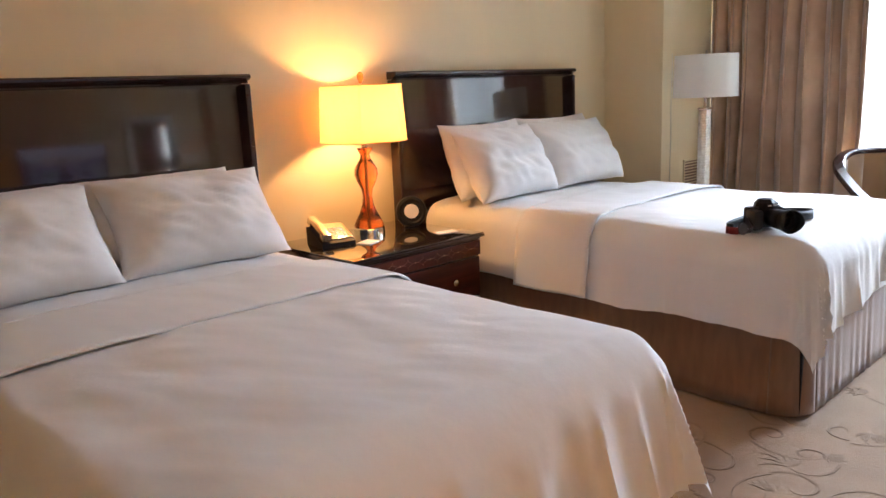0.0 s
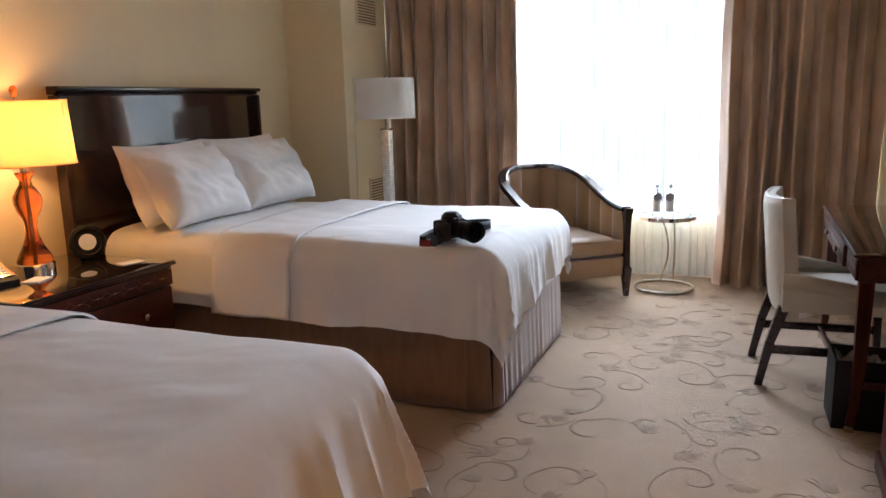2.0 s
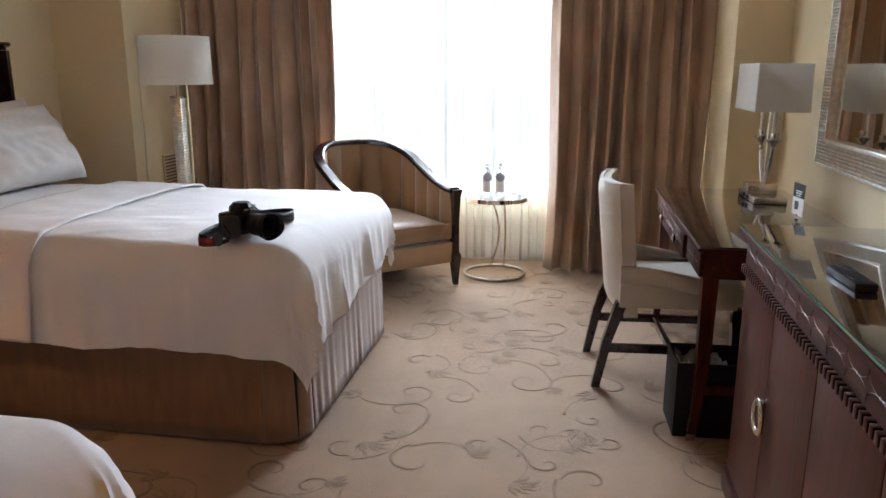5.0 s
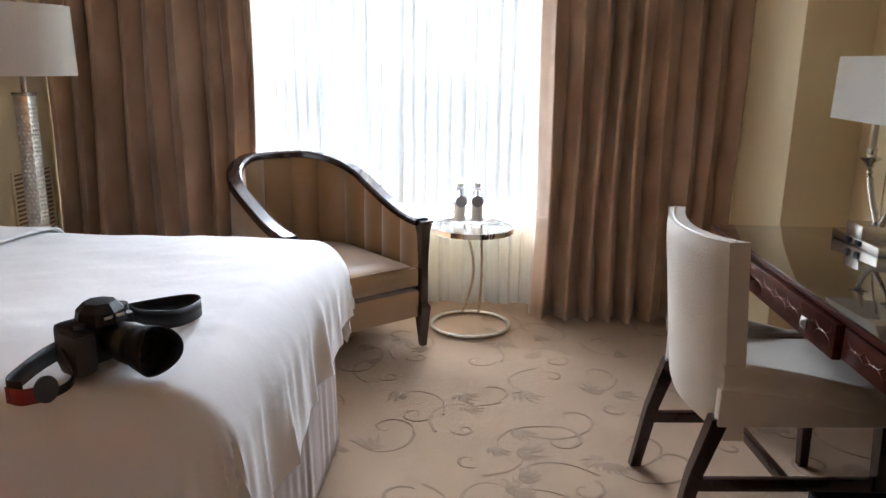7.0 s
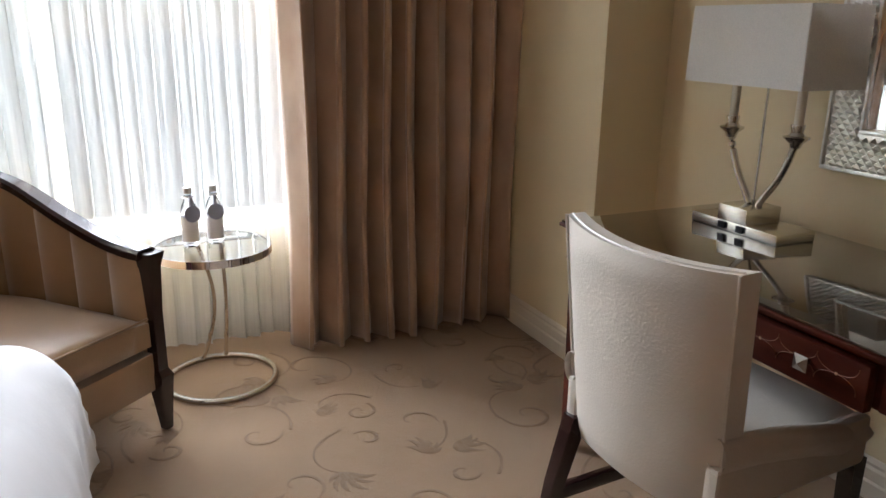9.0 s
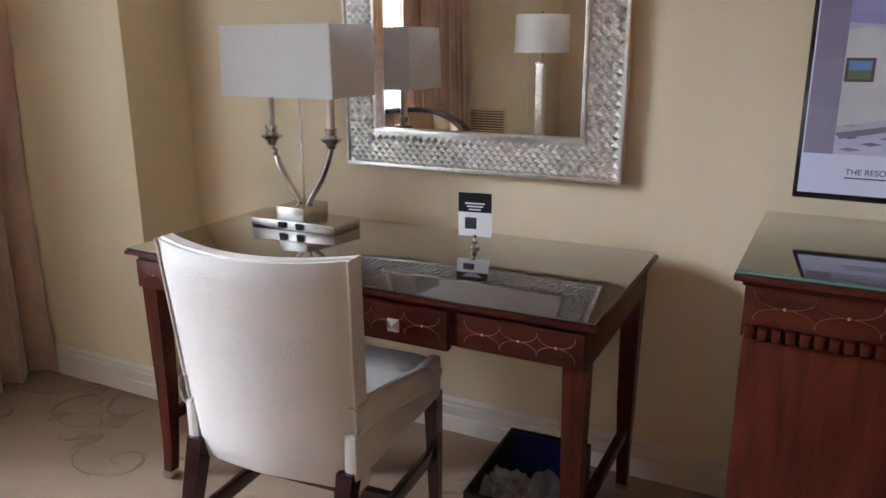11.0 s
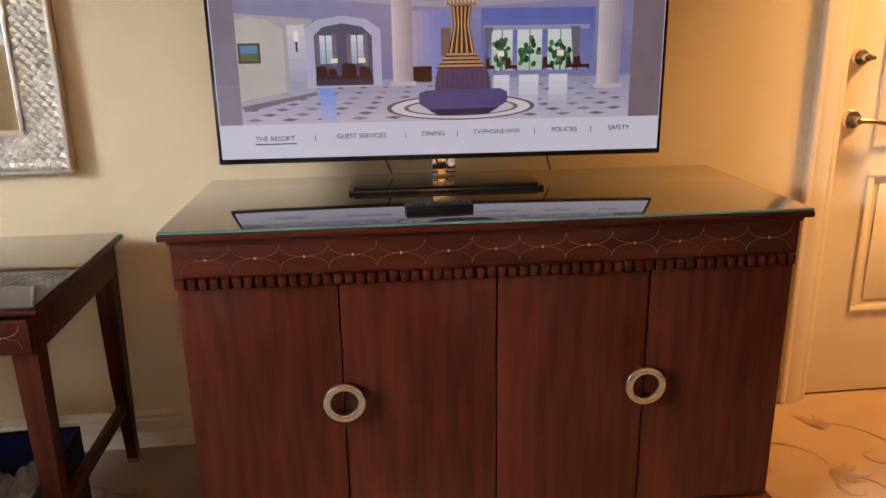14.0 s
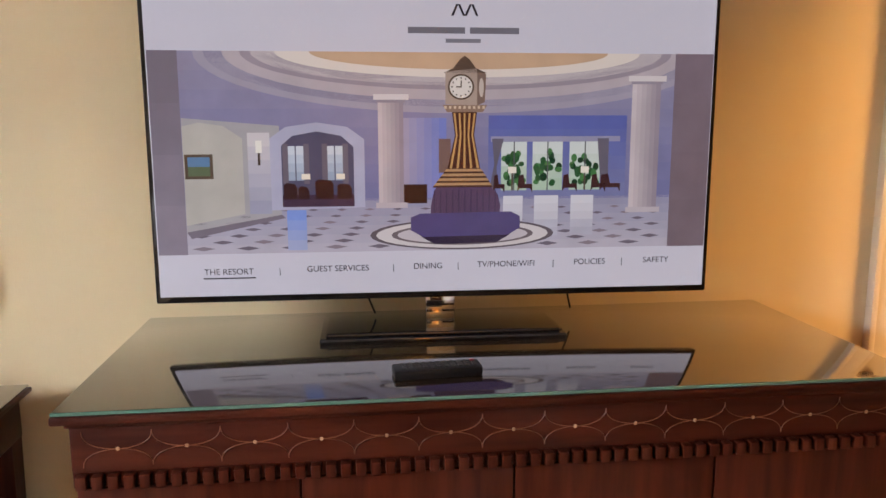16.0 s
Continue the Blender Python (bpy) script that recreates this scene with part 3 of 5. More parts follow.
def make_tv():
    tv = thing("television", "flat television showing a hotel lobby menu, on dresser", "television", pose(2.30, -0.83, 0.9075, 0, 0, -2.0))
    z0 = 0.076
    part("panel", boxes((-0.64, -0.035, z0, 0.64, 0.0, z0 + 0.745), bevel=0.006), GLOSSBLACK, tv)
    part("back_bulge", boxes((-0.4, -0.07, z0 + 0.08, 0.4, -0.034, z0 + 0.5), bevel=0.02), BLACK, tv)
    part("stand_neck", boxes((-0.035, -0.03, 0.012, 0.035, -0.008, z0 + 0.02), bevel=0.004), CHROME, tv)
    base = boxes((-0.275, -0.13, 0.0, 0.275, 0.10, 0.010), (-0.262, -0.12, 0.010, 0.262, 0.085, 0.018), bevel=0.004)
    part("stand_base", base, GLOSSBLACK, tv, "gloss black base plate")
    screen = part("screen", boxes((-0.629, 0.0, z0 + 0.016, 0.629, 0.0016, z0 + 0.732)), screen_paint("white", (0.86, 0.86, 1.0)), tv, "lit screen")
    X = lambda u: (765 - u) / 747
    Z = lambda v: z0 + ((524 - v) / 705 if v > 445 else 0.112 + (445 - v) / 819)

    def shape(name, pts, rgb, layer):
        bm = bmesh.new()
        a = [bm.verts.new((X(x), 0.0016 + 0.0004 * layer, Z(y))) for x, y in pts]
        bm.faces.new(a)
        ob = part(name, bm, screen_paint(name, rgb), screen)
        return ob

    def rect(name, x0, y0, x1, y1, rgb, layer):
        return shape(name, [(x0, y0), (x1, y0), (x1, y1), (x0, y1)], rgb, layer)

    def oval(name, cx, cy, rx, ry, rgb, layer, a0=0, a1=360):
        return shape(name, [(cx + rx * math.cos(radians(a0 + (a1 - a0) * k / 28)), cy - ry * math.sin(radians(a0 + (a1 - a0) * k / 28))) for k in range(28 if a1 - a0 == 360 else 29)], rgb, layer)

    def tone(red, green, blue):
        return tuple(((c / 255) ** 2.2 / 0.72) ** 0.82 for c in (red, green, blue))

    def bands(name, x0, y0, x1, y1, a, b, n, layer, upright=False):
        """A soft change of colour from a to b in n strips."""
        for k in range(n):
            c = tone(*[p + (q - p) * (k + 0.5) / n for p, q in zip(a, b)])
            if upright:
                rect(name, x0 + (x1 - x0) * k / n, y0, x0 + (x1 - x0) * (k + 1) / n, y1, c, layer)
            else:
                rect(name, x0, y0 + (y1 - y0) * k / n, x1, y0 + (y1 - y0) * (k + 1) / n, c, layer)

    bands("lobby_wall", 298, 84, 1232, 350, (150, 146, 172), (118, 120, 166), 8, 1)
    bands("lobby_floor", 298, 346, 1232, 445, (150, 150, 178), (186, 182, 196), 6, 1)
    # the round ceiling with its cornice rings
    for rx, ry, c in ((470, 108, (164, 158, 176)), (452, 96, (138, 134, 156)), (420, 84, (184, 174, 182)), (390, 66, (156, 146, 158)), (372, 58, (206, 196, 196)), (330, 44, (226, 214, 204)), (270, 30, (200, 168, 140))):
        oval("ceiling_ring", 800, 84, rx * 0.92, ry, tone(*c), 2 + (470 - rx) // 40, 180, 360)
    # left side: a pale wall with an arched niche, a picture and a wall light
    shape("side_wall", [(345, 200), (500, 214), (500, 380), (345, 408)], tone(168, 166, 172), 6)
    shape("niche", [(345, 215), (372, 208), (410, 214), (440, 236), (440, 372), (345, 392)], tone(186, 184, 178), 7)
    bands("wall_glow", 448, 226, 484, 372, (206, 202, 206), (156, 158, 184), 6, 7)
    rect("wall_light", 461, 240, 471, 262, tone(240, 236, 226), 8)
    rect("wall_light_arm", 464, 262, 468, 284, tone(70, 56, 52), 8)
    rect("painting", 347, 264, 392, 308, tone(92, 78, 66), 8)
    rect("painting_sky", 352, 269, 387, 286, tone(96, 132, 170), 9)
    rect("painting_land", 352, 286, 387, 303, tone(96, 110, 84), 9)
    # the arched opening and the sitting room behind it
    shape("arch_surround", [(484, 366), (484, 236), (510, 216), (560, 208), (610, 216), (638, 238), (638, 362)], tone(176, 178, 204), 7)
    shape("arch_opening", [(502, 360), (502, 250), (520, 232), (560, 224), (600, 232), (620, 252), (620, 358)], tone(86, 84, 110), 8)
    for x in (506, 570):
        bands("arch_window", x, 250, x + 38, 312, (212, 222, 236), (150, 166, 190), 4, 9)
        rect("picture_drape", x - 2, 246, x + 7, 318, tone(112, 104, 118), 10)
        rect("picture_drape", x + 32, 246, x + 41, 318, tone(112, 104, 118), 10)
    rect("window_bar", 524, 250, 526, 312, tone(96, 96, 116), 10)
    rect("window_bar", 588, 250, 590, 312, tone(96, 96, 116), 10)
    rect("far_carpet", 502, 338, 620, 360, tone(72, 56, 78), 9)
    for x, w, t in ((504, 22, 316), (528, 18, 322), (556, 30, 310), (592, 24, 318)):
        shape("seat_picture", [(x, 346), (x, t + 4), (x + 5, t), (x + w - 4, t + 2), (x + w, t + 9), (x + w, 346)], tone(58, 34, 38), 11)
    for x in (541, 598):
        rect("lamp_picture", x - 7, 300, x + 7, 310, tone(244, 232, 210), 12)
    # right side: glazed doors to a garden
    bands("far_wall", 846, 196, 1085, 346, (92, 104, 176), (124, 128, 172), 6, 6)
    bands("far_wall_glow", 700, 200, 775, 346, (168, 160, 184), (112, 128, 204), 6, 6, True)
    rect("far_door", 762, 238, 782, 300, tone(120, 96, 92), 7)
    rect("door_head", 850, 234, 1074, 244, tone(150, 150, 180), 7)
    rnd = random.Random(5)
    for x0, x1 in ((868, 912), (922, 974), (986, 1040)):
        bands("garden_window", x0, 244, x1, 334, (214, 224, 226), (168, 196, 172), 4, 7)
        for k in range(22):
            x, y = rnd.uniform(x0 + 5, x1 - 5), rnd.uniform(262, 322)
            oval("garden_green", x, y, min(5, x - x0, x1 - x), rnd.uniform(4, 9), tone(*rnd.choice(((48, 92, 58), (74, 124, 76), (34, 66, 46)))), 8 + k % 2)
        rect("door_bar", (x0 + x1) / 2 - 1, 244, (x0 + x1) / 2 + 1, 334, tone(90, 92, 96), 10)
    for x, lean in ((852, 6), (1034, -6)):
        shape("picture_drape", [(x, 238), (x + 20, 238), (x + 14 - lean, 290), (x + 16 - lean, 330), (x + 2 - lean, 330), (x + 4, 285)], tone(104, 100, 116), 11)
    for x in (887, 1013):
        rect("lamp_picture", x - 7, 290, x + 7, 302, tone(244, 236, 220), 12)
        rect("lamp_foot", x - 1.5, 302, x + 1.5, 334, tone(90, 76, 70), 12)
    for x, w in ((854, 20), (896, 26), (974, 26), (1024, 26), (1040, 36)):
        shape("armchair_picture", [(x, 336), (x + 2, 306), (x + w * 0.4, 304), (x + w * 0.5, 322), (x + w, 322), (x + w, 338), (x + w - 4, 330), (x + 4, 330)], tone(66, 40, 44), 13)
    rect("cabinet_picture", 703, 321, 742, 356, tone(52, 32, 32), 9)
    # columns, shaded round
    for x0, x1, t, b in ((661, 703, 168, 362), (1092, 1142, 134, 376)):
        bands("column", x0, t, x1, b, (206, 196, 200), (148, 138, 152), 6, 12, True)
        rect("capital", x0 - 7, t - 10, x1 + 9, t, tone(214, 206, 208), 13)
        rect("capital_neck", x0 - 2, t, x1 + 3, t + 5, tone(150, 142, 156), 13)
        rect("column_base", x0 - 5, b - 8, x1 + 6, b + 2, tone(190, 182, 190), 13)
    # polished floor: dark lozenges in rows, light falling through the doors
    for j in range(7):
        y = 366 + j * 11.5
        n = 17 - j
        for k in range(n):
            x = 352 + (1150 - 352) * (k + 0.5 * (j % 2) + 0.25) / n
            w = 9 + 1.7 * j
            if x + w < 1160 and x - w > 348:
                shape("floor_tile", [(x - w, y), (x, y - 2.2 - 0.3 * j), (x + w, y), (x, y + 2.2 + 0.3 * j)], tone(112, 104, 118) if (k + j) % 3 else tone(136, 126, 138), 6)
    shape("floor_band", [(345, 404), (500, 374), (506, 380), (352, 416)], tone(120, 112, 126), 7)
    for x, w in ((872, 34), (926, 42), (990, 40)):
        bands("floor_shine", x, 344, x + w, 420, (216, 218, 230), (176, 176, 194), 5, 7)
    bands("floor_shine", 508, 366, 540, 440, (120, 150, 226), (168, 176, 210), 4, 7)
    for rx, ry, c in ((158, 29, (100, 92, 100)), (148, 26, (206, 200, 204)), (122, 20, (116, 106, 112)), (112, 17, (196, 190, 198))):
        oval("compass", 803, 415, rx, ry, tone(*c), 8 + (158 - rx) // 10)
    # side margins
    bands("margin", 298, 84, 345, 445, (120, 112, 126), (140, 132, 148), 4, 14)
    bands("margin", 1165, 84, 1232, 445, (126, 112, 124), (120, 106, 116), 4, 14)
    # the tall clock in the middle of the lobby
    shape("clock_roof", [(770, 120), (786, 112), (797, 96), (805, 90), (813, 96), (824, 112), (842, 120)], tone(92, 76, 68), 15)
    shape("clock_case", [(773, 118), (826, 112), (826, 178), (773, 176)], tone(170, 152, 142), 15)
    shape("clock_side", [(826, 112), (841, 122), (839, 172), (826, 178)], tone(122, 102, 94), 15)
    oval("clock_rim", 799, 145, 22, 23, tone(96, 80, 72), 16)
    oval("clock_face", 799, 145, 19, 20, tone(222, 214, 206), 17)
    for k in range(12):
        a = math.pi * k / 6
        rect("hour_mark", 799 + 15 * math.cos(a) - 1, 145 + 16 * math.sin(a) - 1.4, 799 + 15 * math.cos(a) + 1, 145 + 16 * math.sin(a) + 1.4, tone(70, 60, 60), 18)
    rect("clock_hand", 798, 134, 800, 146, tone(60, 50, 50), 19)
    rect("clock_hand", 791, 144, 800, 146, tone(60, 50, 50), 19)
    oval("clock_face", 833, 146, 4, 17, tone(196, 184, 176), 17)
    shape("clock_ledge", [(768, 177), (843, 177), (836, 190), (776, 190)], tone(142, 118, 104), 15)
    for k in range(9):
        rect("ledge_block", 771 + 8 * k, 179, 775 + 8 * k, 184, tone(204, 184, 160), 16)
    shape("clock_shaft", [(784, 190), (826, 190), (821, 232), (832, 294), (776, 294), (789, 232)], tone(82, 50, 42), 15)
    for k in range(5):
        q = (k - 2) / 2
        shape("shaft_stripe", [(805 + 17 * q - 1.6, 192), (805 + 17 * q + 1.6, 192), (805 + 13 * q + 1.4, 232), (805 + 23 * q + 2, 292), (805 + 23 * q - 2, 292), (805 + 13 * q - 1.4, 232)], tone(196, 152, 100), 16)
    for k in range(4):
        y = 293 + 8.5 * k
        shape("clock_step", [(775 - 6 * k, y), (833 + 5 * k, y), (837 + 5 * k, y + 5), (771 - 6 * k, y + 5)], tone(176, 140, 104), 16)
        shape("clock_step", [(771 - 6 * k, y + 5), (837 + 5 * k, y + 5), (838 + 5 * k, y + 8.5), (769 - 6 * k, y + 8.5)], tone(84, 56, 48), 16)
    shape("round_seat_back", [(757, 327), (850, 327), (862, 340), (867, 362), (864, 388), (748, 388), (748, 362), (752, 340)], tone(88, 70, 100), 15)
    for k in range(11):
        x = 754 + 10.4 * k
        rect("tuft", x - 1, 332, x + 1, 384, tone(66, 54, 84), 16)
    shape("round_seat", [(714, 382), (730, 375), (885, 373), (901, 382), (901, 404), (880, 417), (735, 419), (714, 406)], tone(84, 76, 124), 17)
    shape("seat_shade", [(714, 400), (901, 398), (880, 419), (860, 431), (755, 433), (735, 421)], tone(56, 46, 70), 16)
    # brand mark as plain shapes
    ink = (0.06, 0.06, 0.09)
    for k in range(4):
        x = 783 + k * 11
        shape("mark", [(x, 0), (x + 4, 0), (x + 12, 20), (x + 8, 20)] if k % 2 else [(x + 8, 0), (x + 12, 0), (x + 4, 20), (x, 20)], ink, 3)
    rect("mark_line", 712, 40, 806, 51, (0.30, 0.30, 0.36), 3)
    rect("mark_line", 814, 40, 896, 51, (0.30, 0.30, 0.36), 3)
    rect("mark_line", 774, 60, 832, 67, (0.36, 0.36, 0.42), 3)
    words_paint = screen_paint("ink", ink)
    for text, x, y, size in (("THE RESORT", 409, 474, 14.5), ("GUEST SERVICES", 590, 472, 14.5), ("DINING", 743, 471, 14.5), ("TV/PHONE/WIFI", 879, 470, 14.5), ("POLICIES", 1027, 469, 14.5), ("SAFETY", 1147, 468, 14.5), ("|", 493, 474, 14.5), ("|", 684, 472, 14.5), ("|", 795, 471, 14.5), ("|", 962, 470, 14.5), ("|", 1085, 469, 14.5)):
        curve = bpy.data.curves.new("menu_word", "FONT")
        curve.body, curve.size, curve.align_x, curve.align_y = text, size / 747 * 0.98, "CENTER", "CENTER"
        made = new("menu_word", curve)
        me = bpy.data.meshes.new_from_object(made.evaluated_get(bpy.context.evaluated_depsgraph_get()))
        bpy.data.objects.remove(made)
        me.materials.clear()
        me.materials.append(words_paint)
        ob = new("menu_word", me)
        ob.parent = screen
        ob.location = (X(x), 0.0028, Z(y))
        ob.rotation_euler = (radians(90), 0, radians(180))
    rect("underline", 367, 483, 453, 485, ink, 3)
    for x in (0.18, -0.30):
        pts = [(x - 0.004 * i, -0.03 - 0.006 * i, z0 + 0.03 - 0.0115 * i) for i in range(8)]
        part("cable", tube(bmesh.new(), pts, 0.0025, 6), BLACK, tv)
    return tv


make_tv()


def make_remote():
    r = thing("remote_control", "black remote control lying on the dresser's glass", "remote", pose(2.35, -0.51, 0.9075, 0, 0, 3))
    part("shell", boxes((-0.085, -0.025, 0.0, 0.085, 0.025, 0.020), bevel=0.006), BLACK, r)
    for i in range(11):
        for j in range(3):
            part("button", boxes((-0.074 + i * 0.0135, -0.015 + j * 0.012, 0.0202, -0.066 + i * 0.0135, -0.008 + j * 0.012, 0.0228)), RED if (i, j) == (0, 0) else RUBBER, r)


make_remote()


# ---- desk ----
def make_desk():
    d = thing("desk", "dark mahogany writing desk with drawers and tapered legs", "desk", pose(3.985, -0.66, 0))
    w, f, b = 0.69, 0.30, -0.31
    part("apron", boxes((-w, b, 0.645, w, f, 0.742), bevel=0.003), MAHOGANY_LONG, d)
    part("top", boxes((-w - 0.008, b - 0.008, 0.7422, w + 0.008, f + 0.008, 0.75), (-w - 0.025, b - 0.015, 0.75, w + 0.025, f + 0.028, 0.762), bevel=0.004), MAHOGANY_LONG, d)
    part("glass_top", boxes((-w - 0.02, b - 0.010, 0.7635, w + 0.02, f + 0.022, 0.769), bevel=0.0015), GLASSTOP, d, "clear glass over dark wood")
    edges = [(-0.685, -0.375), (-0.355, 0.355), (0.375, 0.685)]
    for k, (x0, x1) in enumerate(edges):
        lift = 0.012 if k == 1 else 0.0
        part("drawer", boxes((x0, f + 0.001, 0.650 - lift, x1, f + 0.014 + lift, 0.735), bevel=0.004), MAHOGANY_LONG, d)
        arc_inlay(d, x0 + 0.02, x1 - 0.02, 0.665, 0.722, f + 0.0145 + lift, 0.10)
        for x in (-0.22, 0.22) if k == 1 else ():
            knob = bmesh.new()
            beam(knob, [(0, 0, 0), (0, 0, 0.012), (0, 0, 0.022)], [(0.012, 0.012), (0.012, 0.012), (0.034, 0.034)])
            bmesh.ops.create_cone(knob, cap_ends=True, segments=4, radius1=0.024, radius2=0.0, depth=0.010, matrix=Matrix.Translation((0, 0, 0.0272)) @ Matrix.Rotation(radians(45), 4, "Z"))
            ob = part("knob", knob, NICKEL, d, "square pyramid nickel knob", angle=20)
            ob.matrix_local = pose(x, f + 0.014 + lift, 0.692, -90, 0, 0)
    for sx in (-1, 1):
        for sy, y in ((1, f - 0.03), (-1, b + 0.03)):
            x = sx * (w - 0.03)
            part("leg", beam(bmesh.new(), [(x, y + sy * 0.022, 0.0), (x, y + sy * 0.010, 0.10), (x, y, 0.30), (x, y, 0.645)], [(0.032, 0.032), (0.034, 0.034), (0.046, 0.046), (0.056, 0.056)]), MAHOGANY, d, angle=20)
            part("foot_cap", boxes((x - 0.018, y + sy * 0.022 - 0.018, 0.0005, x + 0.018, y + sy * 0.022 + 0.018, 0.028), bevel=0.002), NICKEL, d, "brass-coloured foot cap")
        part("stretcher", boxes((sx * (w - 0.03) - 0.012, b + 0.05, 0.19, sx * (w - 0.03) + 0.012, f - 0.05, 0.225), bevel=0.003), MAHOGANY, d)


make_desk()


def make_mirror():
    m = thing("wall_mirror", "large mirror in a hammered silver-leaf frame", "mirror", pose(3.875, WALL_S, 0.955))
    hw, h, fw = 0.472, 1.25, 0.122
    part("glass", boxes((-hw + fw - 0.01, 0.012, fw - 0.01, hw - fw + 0.01, 0.018, h - fw + 0.01)), MIRROR, m, "mirror glass")
    for r in ((-hw, 0.002, 0, hw, 0.030, fw), (-hw, 0.002, h - fw, hw, 0.030, h), (-hw, 0.002, fw, -hw + fw, 0.030, h - fw), (hw - fw, 0.002, fw, hw, 0.030, h - fw)):
        part("frame_bar", boxes(r), SILVERLEAF, m)
    studs = bmesh.new()

    def stud(x, z, w, t, lean):
        # a slanted facet, one woven cell of the frame
        a = [(x - w, z - t * 0.5), (x + w * 0.25, z - t * 1.5), (x + w, z + t * 0.5), (x - w * 0.25, z + t * 1.5)]
        vs = [studs.verts.new((p[0], 0.0305, p[1])) for p in a]
        top = [studs.verts.new((x + (p[0] - x) * 0.16 + lean * w, 0.047, z + (p[1] - z) * 0.16 + 0.35 * t)) for p in a]
        studs.faces.new(top)
        for k in range(4):
            studs.faces.new((vs[k], vs[(k + 1) % 4], top[(k + 1) % 4], top[k]))

    sx, sz = 0.0262, 0.0150
    nx, nz = int(2 * hw / sx), int(h / sz)
    for i in range(nx):
        for j in range(nz):
            x, z = -hw + 0.008 + sx * (i + 0.5 + 0.5 * (j % 2)), 0.006 + sz * (j + 0.5)
            if abs(x) < hw - 0.012 and (abs(x) > hw - fw + 0.022 or z < fw - 0.02 or z > h - fw + 0.02) and 0.012 < z < h - 0.012:
                stud(x, z, sx * 0.50, sz * 0.60, 0.1)
    tagged(part("frame_weave", studs, SILVERLEAF, m, "woven relief of small facets", angle=10), kind="stuff")
    inner = fw - 0.012
    for r in ((-hw + inner, 0.0302, inner, hw - inner, 0.047, fw), (-hw + inner, 0.0302, h - fw, hw - inner, 0.047, h - inner), (-hw + inner, 0.0302, fw, -hw + fw, 0.047, h - fw), (hw - fw, 0.0302, fw, hw - inner, 0.047, h - fw)):
        part("inner_bead", boxes(r, bevel=0.004), SILVERLEAF, m)
    for r in ((-hw - 0.004, 0.002, -0.006, hw + 0.004, 0.042, 0.005), (-hw - 0.004, 0.002, h - 0.005, hw + 0.004, 0.042, h + 0.006), (-hw - 0.006, 0.002, 0.005, -hw + 0.005, 0.042, h - 0.005), (hw - 0.005, 0.002, 0.005, hw + 0.006, 0.042, h - 0.005)):
        part("outer_bead", boxes(r, bevel=0.004), SILVERLEAF, m)


make_mirror()


def make_desk_lamp():
    l = thing("desk_lamp", "nickel two-arm desk lamp with white pleated rectangular shade", "lamp", pose(4.385, -0.80, 0.769))
    part("base", boxes((-0.165, -0.075, 0.0, 0.165, 0.075, 0.030), bevel=0.003), NICKEL, l)
    part("base_cap", boxes((-0.055, -0.055, 0.030, 0.055, 0.080, 0.078), bevel=0.003), NICKEL, l)
    for x in (-0.035, 0.035):
        part("socket", boxes((x - 0.014, 0.0755, 0.006, x + 0.014, 0.082, 0.026), bevel=0.002), BLACK, l, "black power socket")
    part("switch", lathe(bmesh.new(), [(0, 0), (0.009, 0), (0.009, 0.008), (0, 0.010)], 14, (0.09, 0.0)), BLACK, l).location = (0, 0, 0.03)
    for s in (-1, 1):
        pts = []
        for i in range(19):
            t = i / 18
            x = 0.018 + 0.10 * (0.5 - 0.5 * math.cos(math.pi * min(1, t * 1.15))) + 0.012 * math.sin(math.pi * t * 2)
            pts.append((s * x, 0, 0.078 + 0.19 * t))
        part("arm", tube(bmesh.new(), pts, 0.0105, 10), NICKEL, l)
        part("bobeche", lathe(bmesh.new(), [(0.0, 0.262), (0.014, 0.262), (0.018, 0.275), (0.034, 0.288), (0.036, 0.293), (0.022, 0.296), (0.016, 0.305), (0.019, 0.322), (0.019, 0.326), (0, 0.326)], 20, (s * 0.118, 0)), NICKEL, l)
        part("candle", lathe(bmesh.new(), [(0.0125, 0.326), (0.0125, 0.45), (0, 0.45)], 16, (s * 0.118, 0)), TRIM, l, "cream candle sleeve")
    part("rod", lathe(bmesh.new(), [(0.0035, 0.078), (0.0035, 0.45)], 8), NICKEL, l)
    z0, z1, w, d = 0.425, 0.638, 0.212, 0.118
    for a, b in (((-w, -d), (w, -d)), ((w, -d), (w, d)), ((w, d), (-w, d)), ((-w, d), (-w, -d))):
        ln = math.hypot(b[0] - a[0], b[1] - a[1])
        n = int(ln / 0.004)

        def place(u, v, a=a, b=b, n=n, ln=ln):
            o = 0.0016 * (1 if round(u * n) % 2 else -1)
            k = 1.0 - 0.03 * v
            x, y = a[0] + (b[0] - a[0]) * u, a[1] + (b[1] - a[1]) * u
            return ((x + (b[1] - a[1]) / ln * o) * k, (y - (b[0] - a[0]) / ln * o) * k, z0 + (z1 - z0) * v)
        part("shade_side", sheet(bmesh.new(), n, 2, place), SHADE_WHITE, l, "white pleated side", angle=180)
    part("shade_spider", boxes((-w * 0.96, -0.002, z1 - 0.03, w * 0.96, 0.002, z1 - 0.026), (-0.002, -d * 0.96, z1 - 0.03, 0.002, d * 0.96, z1 - 0.026)), NICKEL, l)


make_desk_lamp()


